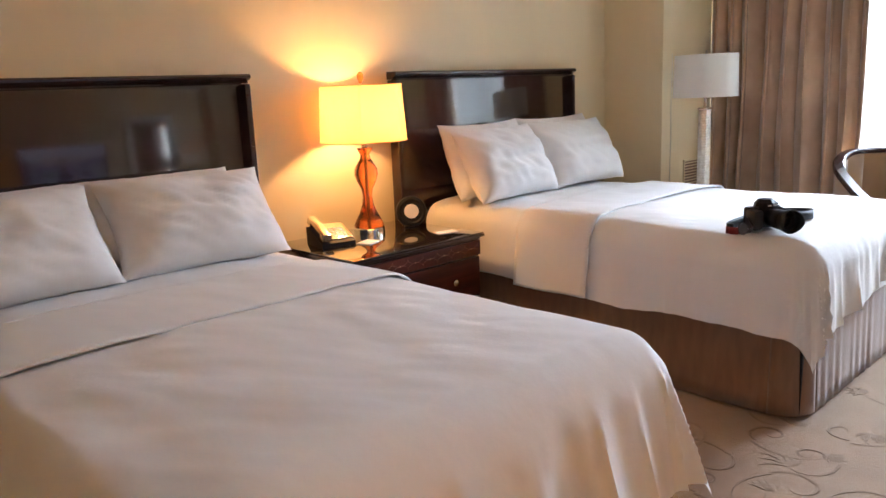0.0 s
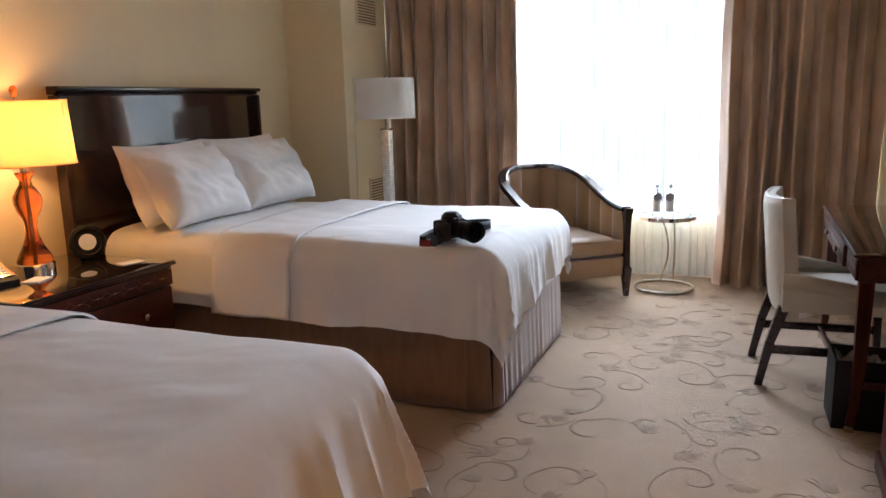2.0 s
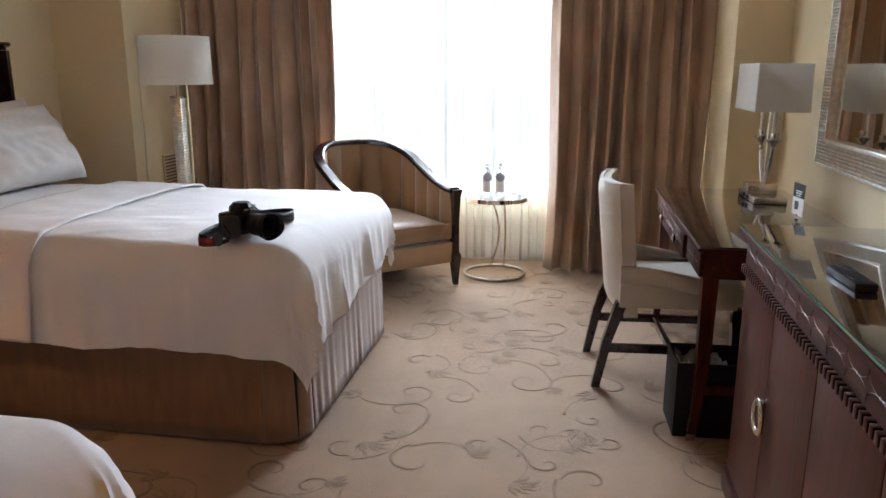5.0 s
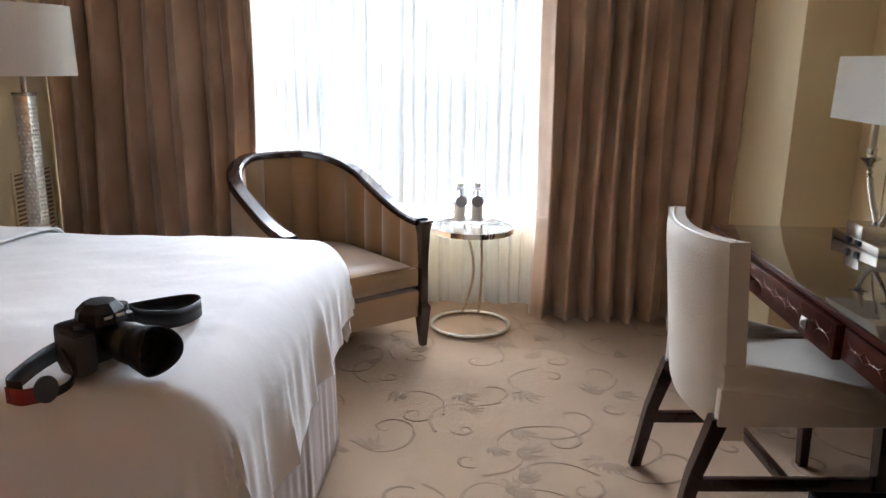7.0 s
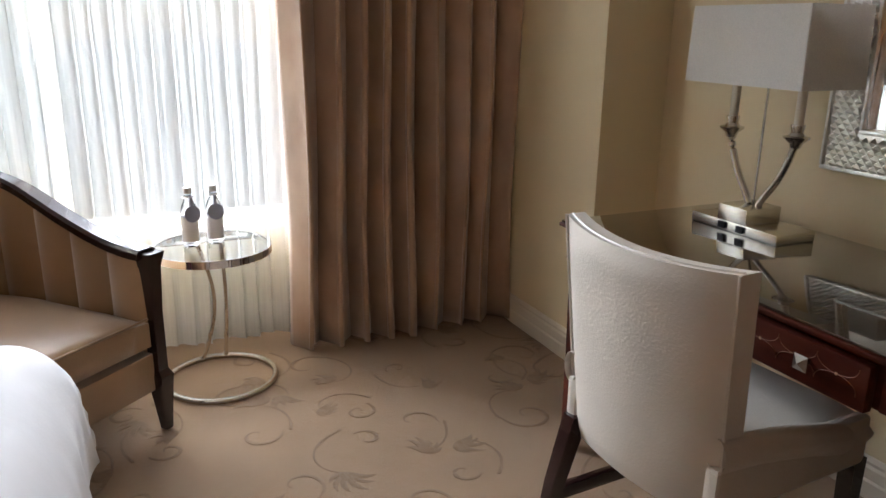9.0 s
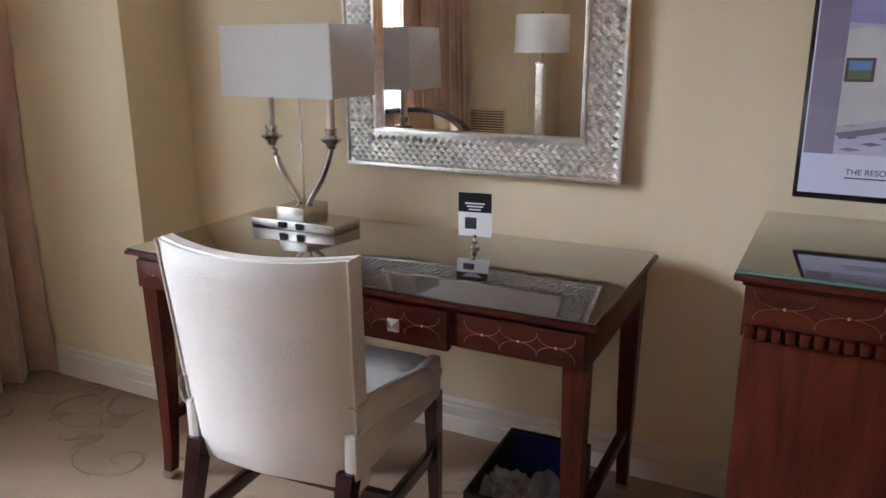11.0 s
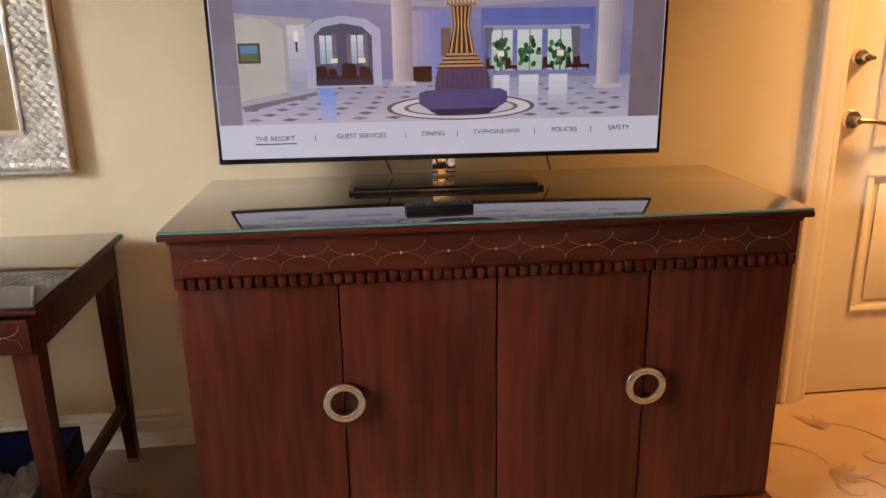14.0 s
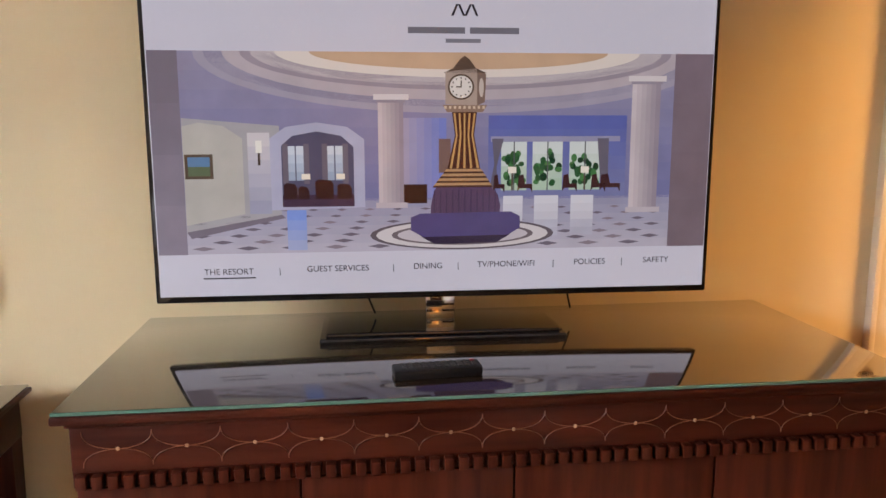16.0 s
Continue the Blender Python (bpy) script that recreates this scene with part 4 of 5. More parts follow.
def make_sign():
    s = thing("sign_holder", "small black and white card in a metal stand on desk", "sign", pose(3.765, -0.79, 0.769, 0, 0, 8))
    part("stand", lathe(bmesh.new(), [(0, 0), (0.016, 0), (0.016, 0.006), (0.006, 0.012), (0.009, 0.022), (0.004, 0.032), (0.006, 0.04), (0, 0.042)], 16), NICKEL, s)
    part("card", boxes((-0.05, -0.001, 0.036, 0.05, 0.001, 0.165)), PAPER, s, "white card")
    part("card_head", boxes((-0.05, -0.0014, 0.108, 0.05, 0.0016, 0.165)), BLACK, s, "black upper half of the card")
    for k in range(3):
        part("print_line", boxes((-0.03 + 0.006 * k, 0.0018, 0.132 - 0.009 * k, 0.03 - 0.006 * k, 0.0022, 0.136 - 0.009 * k)), PAPER, s)
    part("print_block", boxes((-0.005, 0.0011, 0.058, 0.03, 0.0016, 0.092)), RUBBER, s)


make_sign()


def make_bin():
    b = thing("waste_bin", "black square waste bin with clear plastic bag inside", "waste bin", pose(3.46, -0.475, 0, 0, 0, 2))
    w, d, h = 0.115, 0.175, 0.30
    for r in ((-w, -d, 0.0, w, d, 0.012), (-w, -d, 0.012, -w + 0.008, d, h), (w - 0.008, -d, 0.012, w, d, h), (-w + 0.008, -d, 0.012, w - 0.008, -d + 0.008, h), (-w + 0.008, d - 0.008, 0.012, w - 0.008, d, h)):
        part("side", boxes(r, bevel=0.002), BLACK, b)
    part("liner", boxes((-w + 0.012, -d + 0.012, 0.13, w - 0.012, -d + 0.016, h - 0.004)), BLUE, b, "blue inner lining")
    part("liner", boxes((-w + 0.010, -d + 0.018, 0.12, w - 0.010, -0.02, 0.135)), BLUE, b)

    def bag(u, v):
        x, y = (u - 0.5) * 2 * (w - 0.014), -0.02 + v * (d - 0.005)
        return (x, y, h - 0.03 - 0.05 * (1 - (2 * u - 1) ** 2) * (1 - (2 * v - 1) ** 2) + 0.045 * noise.noise((x * 22, y * 22, 1)) + 0.02 * noise.noise((x * 60, y * 60, 4)))
    part("bag", sheet(bmesh.new(), 30, 30, bag), BAG, b, "crumpled clear plastic bag", angle=12)


make_bin()


# ---- desk chair ----
def make_desk_chair():
    c = thing("desk_chair", "cream leather desk chair with dark wooden legs", "chair", pose(3.985, -0.03, 0, 0, 0, 4))
    w = 0.25

    def back(sgn):
        def place(u, v):
            a = 2 * u - 1
            z = 0.36 + 0.545 * v - 0.03 * (1 - v) * abs(a) ** 3
            lean = 0.055 * (v - 0.35)
            bow = -0.055 * a * a
            edge = (1 - abs(a) ** 14) * (1 - abs(2 * v - 1) ** 18)
            x = a * (w - 0.02 * (1 - v)) * (1 + 0.02 * v)
            return (x, lean + bow - 0.045 + sgn * 0.036 * max(0.72, edge ** 0.5), z + (0.012 * a * a) * v)
        return place
    bm = sheet(bmesh.new(), 34, 34, back(1))
    sheet(bm, 34, 34, back(-1))
    # close the rim between the outer and inner cover
    rim = [e for e in bm.edges if e.is_boundary]
    bmesh.ops.bridge_loops(bm, edges=rim)
    part("backrest", bm, LEATHER, c, "padded cream leather back", angle=50)
    pipe = [(a * (w + 0.001), 0.055 * 0.65 - 0.055 * a * a - 0.045 + 0.012, 0.905 + 0.012 * a * a) for a in (2 * k / 20 - 1 for k in range(21))]
    part("piping", tube(bmesh.new(), pipe, 0.004, 6), LEATHER, c)
    for s in (-1, 1):
        pipe = [back(1)((1 if s > 0 else 0), v / 20) for v in range(21)]
        part("piping", tube(bmesh.new(), [(p[0], p[1] + 0.004, p[2]) for p in pipe], 0.0035, 6), LEATHER, c)

    def cushion(sgn):
        def place(u, v):
            a, b = 2 * u - 1, 2 * v - 1
            edge = (max(0, 1 - abs(a) ** 6) * max(0, 1 - abs(b) ** 6)) ** 0.35
            return (a * (w - 0.01 - 0.02 * abs(b) ** 6), -0.345 + b * 0.275, 0.425 + sgn * (0.065 if sgn > 0 else 0.055) * edge)
        return place
    bm = sheet(bmesh.new(), 22, 22, cushion(1))
    sheet(bm, 22, 22, cushion(-1))
    bmesh.ops.remove_doubles(bm, verts=bm.verts, dist=0.002)
    part("seat", bm, LEATHER, c, "padded cream seat", angle=70)
    for s in (-1, 1):
        def arm(u, v, s=s):
            # a low padded arm that slopes and curls into the seat's front
            y = -0.06 - 0.52 * u
            x = s * (w - 0.016 - 0.05 * max(0, u - 0.75) ** 1.2 * 4)
            z = 0.555 - 0.10 * u ** 1.6
            w2 = 2 * math.pi * v
            return (x + 0.024 * math.cos(w2), y, z - 0.028 + 0.040 * math.sin(w2))
        part("arm_pad", sheet(bmesh.new(), 20, 14, arm), LEATHER, c, angle=80)
        part("side_panel", boxes((s * (w - 0.025) - 0.018, -0.56, 0.375, s * (w - 0.025) + 0.018, -0.06, 0.50), bevel=0.014), LEATHER, c)
    for s in (-1, 1):
        part("leg", beam(bmesh.new(), [(s * 0.215, 0.022, 0), (s * 0.215, -0.02, 0.22), (s * 0.215, -0.075, 0.40)], [(0.032, 0.036), (0.036, 0.042), (0.042, 0.05)]), ESPRESSO, c, angle=20)
        part("leg", beam(bmesh.new(), [(s * 0.215, -0.575, 0), (s * 0.215, -0.56, 0.38)], [(0.030, 0.030), (0.042, 0.042)]), ESPRESSO, c, angle=20)
        part("stretcher", beam(bmesh.new(), [(s * 0.215, -0.02, 0.165), (s * 0.215, -0.02, 0.205)], [(0.02, 0.02), (0.02, 0.02)]), ESPRESSO, c)
        part("stretcher", boxes((s * 0.215 - 0.011, -0.56, 0.165, s * 0.215 + 0.011, 0.0, 0.205), bevel=0.003), ESPRESSO, c)
    part("stretcher", boxes((-0.205, -0.31, 0.17, 0.205, -0.285, 0.20), bevel=0.003), ESPRESSO, c)


make_desk_chair()


# ---- nightstand and what stands on it ----
def make_nightstand():
    n = thing("nightstand", "dark mahogany nightstand with drawers between the beds", "nightstand", pose(2.415, 3.01, 0))
    w, f, b, h = 0.415, -0.33, 0.35, 0.664
    part("body", boxes((-w, f + 0.02, 0.09, w, b, h - 0.03), bevel=0.004), ESPRESSO, n)
    part("top", boxes((-w - 0.005, f + 0.008, h - 0.04, w + 0.005, b, h - 0.024), (-w - 0.02, f - 0.012, h - 0.024, w + 0.02, b, h - 0.008), bevel=0.005), ESPRESSO, n)
    part("glass_top", boxes((-w - 0.016, f - 0.008, h - 0.0065, w + 0.016, b - 0.004, h), bevel=0.0015), GLASSTOP, n, "clear glass over dark wood")
    part("apron", boxes((-w, f + 0.004, 0.545, w, f + 0.018, h - 0.042), bevel=0.002), MAHOGANY_LONG, n)
    arc_inlay(n, -w + 0.02, w - 0.02, 0.556, 0.612, f + 0.003, 0.10)
    for z0, z1 in ((0.33, 0.535), (0.11, 0.32)):
        part("drawer", boxes((-w + 0.012, f + 0.002, z0, w - 0.012, f + 0.02, z1), bevel=0.004), MAHOGANY_LONG, n)
        for x in (-0.2, 0.2):
            k = lathe(bmesh.new(), [(0, 0), (0.006, 0), (0.006, 0.012), (0.017, 0.018), (0.017, 0.024), (0, 0.030)], 18)
            part("knob", k, NICKEL, n, "round nickel knob").matrix_local = pose(x, f + 0.002, (z0 + z1) / 2, 90, 0, 0)
    for sx in (-1, 1):
        for y in (f + 0.045, b - 0.03):
            part("leg", boxes((sx * (w - 0.028) - 0.024, y - 0.024, 0.0, sx * (w - 0.028) + 0.024, y + 0.024, 0.09), bevel=0.004), ESPRESSO, n)


make_nightstand()
NS = 0.664


def make_table_lamp():
    l = thing("table_lamp", "amber glass table lamp, lit, with cream drum shade", "lamp", pose(2.46, 3.15, NS))
    part("base", lathe(bmesh.new(), [(0, 0), (0.083, 0), (0.083, 0.035), (0.078, 0.040), (0, 0.040)], 40), CHROME, l, "chrome foot ring")
    body = [(0, 0.041), (0.078, 0.041), (0.080, 0.050), (0.070, 0.075), (0.048, 0.115), (0.030, 0.165), (0.025, 0.205), (0.030, 0.245), (0.052, 0.285), (0.062, 0.32), (0.060, 0.35), (0.044, 0.38), (0.028, 0.405), (0.024, 0.425), (0.040, 0.455), (0.042, 0.462), (0, 0.462)]
    part("glass_body", lathe(bmesh.new(), body, 40), AMBER, l, "amber blown glass")
    part("core", lathe(bmesh.new(), [(0.007, 0.042), (0.007, 0.46)], 12), NICKEL, l)
    part("neck", lathe(bmesh.new(), [(0.016, 0.462), (0.018, 0.48), (0.010, 0.50), (0.004, 0.51), (0.004, 0.80)], 14), NICKEL, l)
    part("shade", lathe(bmesh.new(), [(0.228, 0.495), (0.212, 0.785)], 64), SHADE_WARM, l, "cream fabric drum shade, warm glow tinted into its cloth")
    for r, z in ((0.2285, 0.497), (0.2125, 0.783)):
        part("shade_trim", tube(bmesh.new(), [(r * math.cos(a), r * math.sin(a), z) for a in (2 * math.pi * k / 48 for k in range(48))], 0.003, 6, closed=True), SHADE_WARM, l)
    part("finial", lathe(bmesh.new(), [(0.008, 0.795), (0.010, 0.805), (0.018, 0.822), (0.016, 0.84), (0.008, 0.85), (0, 0.852)], 18), AMBER, l, "amber glass finial")
    bulb = lathe(bmesh.new(), [(0, 0.555), (0.014, 0.56), (0.016, 0.60), (0.030, 0.635), (0.030, 0.66), (0.018, 0.685), (0, 0.69)], 18)
    part("bulb_glass", bulb, glow("bulb_glow", (1.0, 0.62, 0.25), 4.0), l, "lit warm bulb").location.x = 0.07


make_table_lamp()


def make_phone():
    p = thing("telephone", "black and silver desk telephone on the nightstand", "telephone", pose(2.17, 3.10, NS, 0, 0, -12))
    body = bmesh.new()
    prof = [(-0.10, 0.0), (0.10, 0.0), (0.10, 0.085), (0.075, 0.090), (-0.085, 0.032), (-0.10, 0.022)]
    a = [body.verts.new((-0.09, y, z)) for y, z in prof]
    b = [body.verts.new((0.09, y, z)) for y, z in prof]
    for k in range(6):
        body.faces.new((a[k], a[(k + 1) % 6], b[(k + 1) % 6], b[k]))
    body.faces.new(a), body.faces.new(b)
    part("base", body, BLACK, p, angle=20)
    slope = math.degrees(math.atan2(0.058, 0.16))
    face = part("face_plate", boxes((-0.03, -0.08, 0, 0.088, 0.08, 0.006), bevel=0.002), NICKEL, p, "silver face plate")
    face.matrix_local = pose(0, -0.005, 0.063, slope, 0, 0)
    for i in range(3):
        for j in range(4):
            k = part("key", boxes((-0.010, -0.007, 0.006, 0.010, 0.007, 0.010), bevel=0.002), PAPER, p)
            k.matrix_local = pose(0, -0.005, 0.063, slope, 0, 0) @ pose(0.0 + 0.027 * i, -0.06 + 0.025 * j, 0)
    hs = boxes((-0.022, -0.105, 0.0, 0.022, 0.105, 0.022), (-0.024, -0.105, -0.018, 0.024, -0.06, 0.012), (-0.024, 0.06, -0.018, 0.024, 0.105, 0.012), bevel=0.006)
    part("handset", hs, NICKEL, p, "silver handset").matrix_local = pose(-0.062, -0.005, 0.085, slope, 0, 0)


make_phone()


def make_clock():
    c = thing("alarm_clock", "round black clock radio with white face on nightstand", "clock", pose(2.72, 3.10, NS, 0, 0, -38))
    part("case", lathe(bmesh.new(), [(0, -0.04), (0.075, -0.04), (0.086, -0.03), (0.088, 0.01), (0.080, 0.03), (0.066, 0.034), (0.060, 0.028), (0, 0.028)], 40), BLACK, c).matrix_local = pose(0, 0, 0.09, 80, 0, 0)
    part("face", lathe(bmesh.new(), [(0, 0.030), (0.040, 0.030), (0.040, 0.032), (0, 0.032)], 32), PAPER, c, "white dial").matrix_local = pose(0, 0, 0.09, 80, 0, 0)
    part("foot", boxes((-0.04, -0.03, 0, 0.04, 0.035, 0.012), bevel=0.003), BLACK, c)


make_clock()
pad = thing("notepad", "small white notepad beside the telephone", "notepad", pose(2.30, 2.96, NS, 0, 0, 20))
part("sheets", boxes((-0.055, -0.04, 0.0005, 0.055, 0.04, 0.006)), PAPER, pad)
card = thing("card", "white folded card lying on the nightstand", "card", pose(2.72, 2.83, NS, 0, 0, -14))
part("sheet_of_card", boxes((-0.06, -0.035, 0.0005, 0.06, 0.035, 0.003)), PAPER, card)


# ---- window corner ----
def make_floor_lamp():
    l = thing("floor_lamp", "nickel floor lamp with white drum shade beside the pier", "lamp", pose(4.91, 2.50, 0))
    part("base", lathe(bmesh.new(), [(0, 0), (0.15, 0), (0.15, 0.018), (0.14, 0.024), (0, 0.024)], 40), NICKEL, l)
    part("column", boxes((-0.031, -0.031, 0.024, 0.031, 0.031, 1.20), bevel=0.003), SILVERLEAF, l)
    cells = bmesh.new()
    for side in range(4):
        m = Matrix.Rotation(side * math.pi / 2, 4, "Z")
        for i in range(3):
            for j in range(64):
                x, z = -0.02 + 0.02 * i + (0.004 if j % 2 else -0.004), 0.045 + 0.0178 * j
                q = [(x - 0.009, z), (x, z - 0.008), (x + 0.009, z), (x, z + 0.008)]
                vs = [cells.verts.new(m @ Vector((a, -0.0312, b))) for a, b in q]
                top = cells.verts.new(m @ Vector((x, -0.037, z)))
                for k in range(4):
                    cells.faces.new((vs[k], vs[(k + 1) % 4], top))
    tagged(part("column_relief", cells, SILVERLEAF, l, "hammered relief", angle=5), kind="stuff")
    part("cap", boxes((-0.036, -0.036, 1.20, 0.036, 0.036, 1.215), bevel=0.003), NICKEL, l)
    part("neck", lathe(bmesh.new(), [(0.011, 1.215), (0.011, 1.30), (0.005, 1.31), (0.005, 1.56)], 14), NICKEL, l)
    part("shade", lathe(bmesh.new(), [(0.212, 1.285), (0.205, 1.565)], 64), SHADE_WHITE, l, "white fabric drum shade")
    part("shade_spider", boxes((-0.205, -0.002, 1.545, 0.205, 0.002, 1.549), (-0.002, -0.205, 1.545, 0.002, 0.205, 1.549)), NICKEL, l)
    part("finial", lathe(bmesh.new(), [(0.006, 1.56), (0.010, 1.575), (0.005, 1.59), (0, 1.595)], 14), NICKEL, l)


make_floor_lamp()


def make_armchair():
    c = thing("armchair", "barrel armchair, channelled bronze satin in dark wood frame", "armchair", pose(5.307, 1.327, 0, 0, 0, -48.7))
    R, Y0, Y1 = 0.365, -0.335, 0.150
    straight, bend = Y1 - Y0, math.pi * R
    total = 2 * straight + bend

    def plan(s, off=0.0):
        """Along the horseshoe from one arm's front to the other's; off goes inwards. Returns x, y, and the outward way."""
        d = s * total
        if d < straight:
            return -R + off, Y0 + d, Vector((-1, 0, 0))
        if d > straight + bend:
            return R - off, Y1 - (d - straight - bend), Vector((1, 0, 0))
        a = (d - straight) / R
        return -(R - off) * math.cos(a), Y1 + (R - off) * math.sin(a), Vector((-math.cos(a), math.sin(a), 0))

    def height(s):
        k = abs(2 * s - 1)
        k = max(0.0, (k - 0.12) / 0.88)
        return 0.885 - 0.245 * (k * k * (3 - 2 * k)) - 0.012 * k

    shell = lambda u, v: (*plan(u, 0.0)[:2], 0.17 + (height(u) - 0.19) * v)
    part("outer_back", sheet(bmesh.new(), 60, 4, shell), SATIN, c, "smooth outer back", angle=80, thick=0.012)
    n = 13
    for k in range(n):
        def channel(u, v, k=k):
            s = (k + u) / n
            puff = 0.030 * (1 - abs(2 * u - 1) ** 2.4) * (1 - 0.6 * v ** 10)
            x, y, _ = plan(s, 0.030 + puff)
            return (x, y, 0.36 + (height(s) - 0.385) * v)
        part("channel", sheet(bmesh.new(), 8, 10, channel), SATIN, c, angle=80)
    rail = bmesh.new()
    rings = []
    for i in range(73):
        s = i / 72
        x, y, o = plan(s, 0.018)
        p = Vector((x, y, height(s)))
        w = 0.034 + 0.006 * abs(2 * s - 1)
        rings.append([rail.verts.new(p + o * a * w + Vector((0, 0, b))) for a, b in ((-1, -0.018), (-1, 0.004), (-0.7, 0.014), (0.7, 0.014), (1, 0.004), (1, -0.018))])
    for a, b in zip(rings, rings[1:]):
        for k in range(6):
            rail.faces.new((a[k], a[(k + 1) % 6], b[(k + 1) % 6], b[k]))
    rail.faces.new(rings[0]), rail.faces.new(rings[-1])
    part("top_rail", rail, ESPRESSO, c, "dark wooden rail along arms and back", angle=35)
    for s in (-1, 1):
        x = s * (R - 0.015)
        part("front_post", beam(bmesh.new(), [(x, Y0 - 0.012, 0.0), (x, Y0 - 0.006, 0.15), (x, Y0 - 0.01, 0.20), (x, Y0, 0.22), (x, Y0, 0.42), (x, Y0 - 0.004, 0.58), (x, Y0 - 0.012, 0.632)], [(0.028, 0.028), (0.052, 0.052), (0.056, 0.056), (0.042, 0.044), (0.040, 0.044), (0.050, 0.05), (0.066, 0.06)]), ESPRESSO, c, angle=20)
        part("back_leg", beam(bmesh.new(), [(s * 0.19, 0.33, 0.0), (s * 0.18, 0.31, 0.17)], [(0.028, 0.028), (0.045, 0.045)]), ESPRESSO, c, angle=20)
    part("seat_base", boxes((-R + 0.035, Y0 - 0.004, 0.15, R - 0.035, 0.06, 0.285), bevel=0.008), SATIN, c)
    part("seat_base_back", lathe(bmesh.new(), [(0, 0.15), (R - 0.03, 0.15), (R - 0.03, 0.285), (0, 0.285)], 36, (0, 0.12)), SATIN, c)

    def cushion(sgn):
        def place(u, v):
            a, b = 2 * u - 1, v
            edge = (max(0, 1 - abs(a) ** 8) * max(0, 1 - abs(2 * b - 1) ** 10)) ** 0.4
            y = Y0 - 0.008 + 0.70 * b
            wide = (R - 0.045) * (1.0 if y < Y1 else math.sqrt(max(0.05, 1 - ((y - Y1) / 0.34) ** 2)))
            return (a * wide, y, 0.355 + sgn * (0.068 if sgn < 0 else 0.066) * max(0.62, edge) + (0.016 * (1 - a * a) if sgn > 0 else 0))
        return place
    bm = sheet(bmesh.new(), 24, 24, cushion(1))
    sheet(bm, 24, 24, cushion(-1))
    bmesh.ops.bridge_loops(bm, edges=[e for e in bm.edges if e.is_boundary])
    part("seat_cushion", bm, SATIN, c, "loose satin seat cushion", angle=70)
    part("cushion_piping", tube(bmesh.new(), [(x / 12 * (R - 0.05), Y0 - 0.010, 0.412) for x in range(-12, 13)], 0.0045, 6), SATIN, c)


make_armchair()


def circle(r, z, n=48, cx=0.0, cy=0.0):
    return [(cx + r * math.cos(2 * math.pi * k / n), cy + r * math.sin(2 * math.pi * k / n), z) for k in range(n)]


def make_side_table():
    t = thing("side_table", "round chrome side table with glass top by window", "table", pose(5.575, 0.605, 0))
    part("foot_ring", tube(bmesh.new(), circle(0.205, 0.012), 0.012, 10, closed=True), NICKEL, t)
    part("rim", lathe(bmesh.new(), [(0.202, 0.522), (0.216, 0.522), (0.216, 0.550), (0.202, 0.550), (0.202, 0.522)], 56), CHROME, t, "chrome rim")
    part("glass_top", lathe(bmesh.new(), [(0, 0.541), (0.2015, 0.541), (0.2015, 0.549), (0, 0.549)], 56), CLEAR, t, "clear glass top")
    for s in (-1, 1):
        pts = [(0.19 - 0.07 * k / 20, 0.045 * s - (0.055 if s > 0 else 0.01) * math.sin(math.pi * k / 20), 0.02 + 0.505 * k / 20) for k in range(21)]
        part("stem", tube(bmesh.new(), pts, 0.009, 8), CHROME, t)
    part("top_bar", tube(bmesh.new(), [(0.12, -0.165 + 0.33 * k / 6, 0.526) for k in range(7)], 0.007, 8), CHROME, t)


make_side_table()


def make_bottle(m):
    b = thing("water_bottle", "clear water bottle with hanging round tag, on table", "bottle", m, group="water bottles")
    part("bottle_body", lathe(bmesh.new(), [(0, 0), (0.027, 0), (0.030, 0.006), (0.030, 0.12), (0.027, 0.145), (0.014, 0.175), (0.012, 0.195), (0, 0.195)], 24), WATERGLASS, b)
    part("label", lathe(bmesh.new(), [(0.0306, 0.02), (0.0306, 0.11)], 24), PAPER, b, "white label")
    part("cap", lathe(bmesh.new(), [(0, 0.218), (0.014, 0.218), (0.015, 0.214), (0.015, 0.196), (0, 0.196)], 18), PAPER, b, "pale cap")
    part("collar", lathe(bmesh.new(), [(0.016, 0.188), (0.024, 0.182), (0.016, 0.180)], 18), PAPER, b)
    tag = lathe(bmesh.new(), [(0, 0), (0.030, 0), (0.030, 0.002), (0, 0.002)], 28)
    part("tag", tag, TAG, b, "round dark tag").matrix_local = pose(-0.034, 0, 0.125, 0, -84, 0)
    part("tag_neck", boxes((-0.033, -0.005, 0.148, -0.016, 0.005, 0.186)), TAG, b)


make_bottle(pose(5.60, 0.675, 0.549, 0, 0, 15))
make_bottle(pose(5.615, 0.585, 0.549, 0, 0, 5))


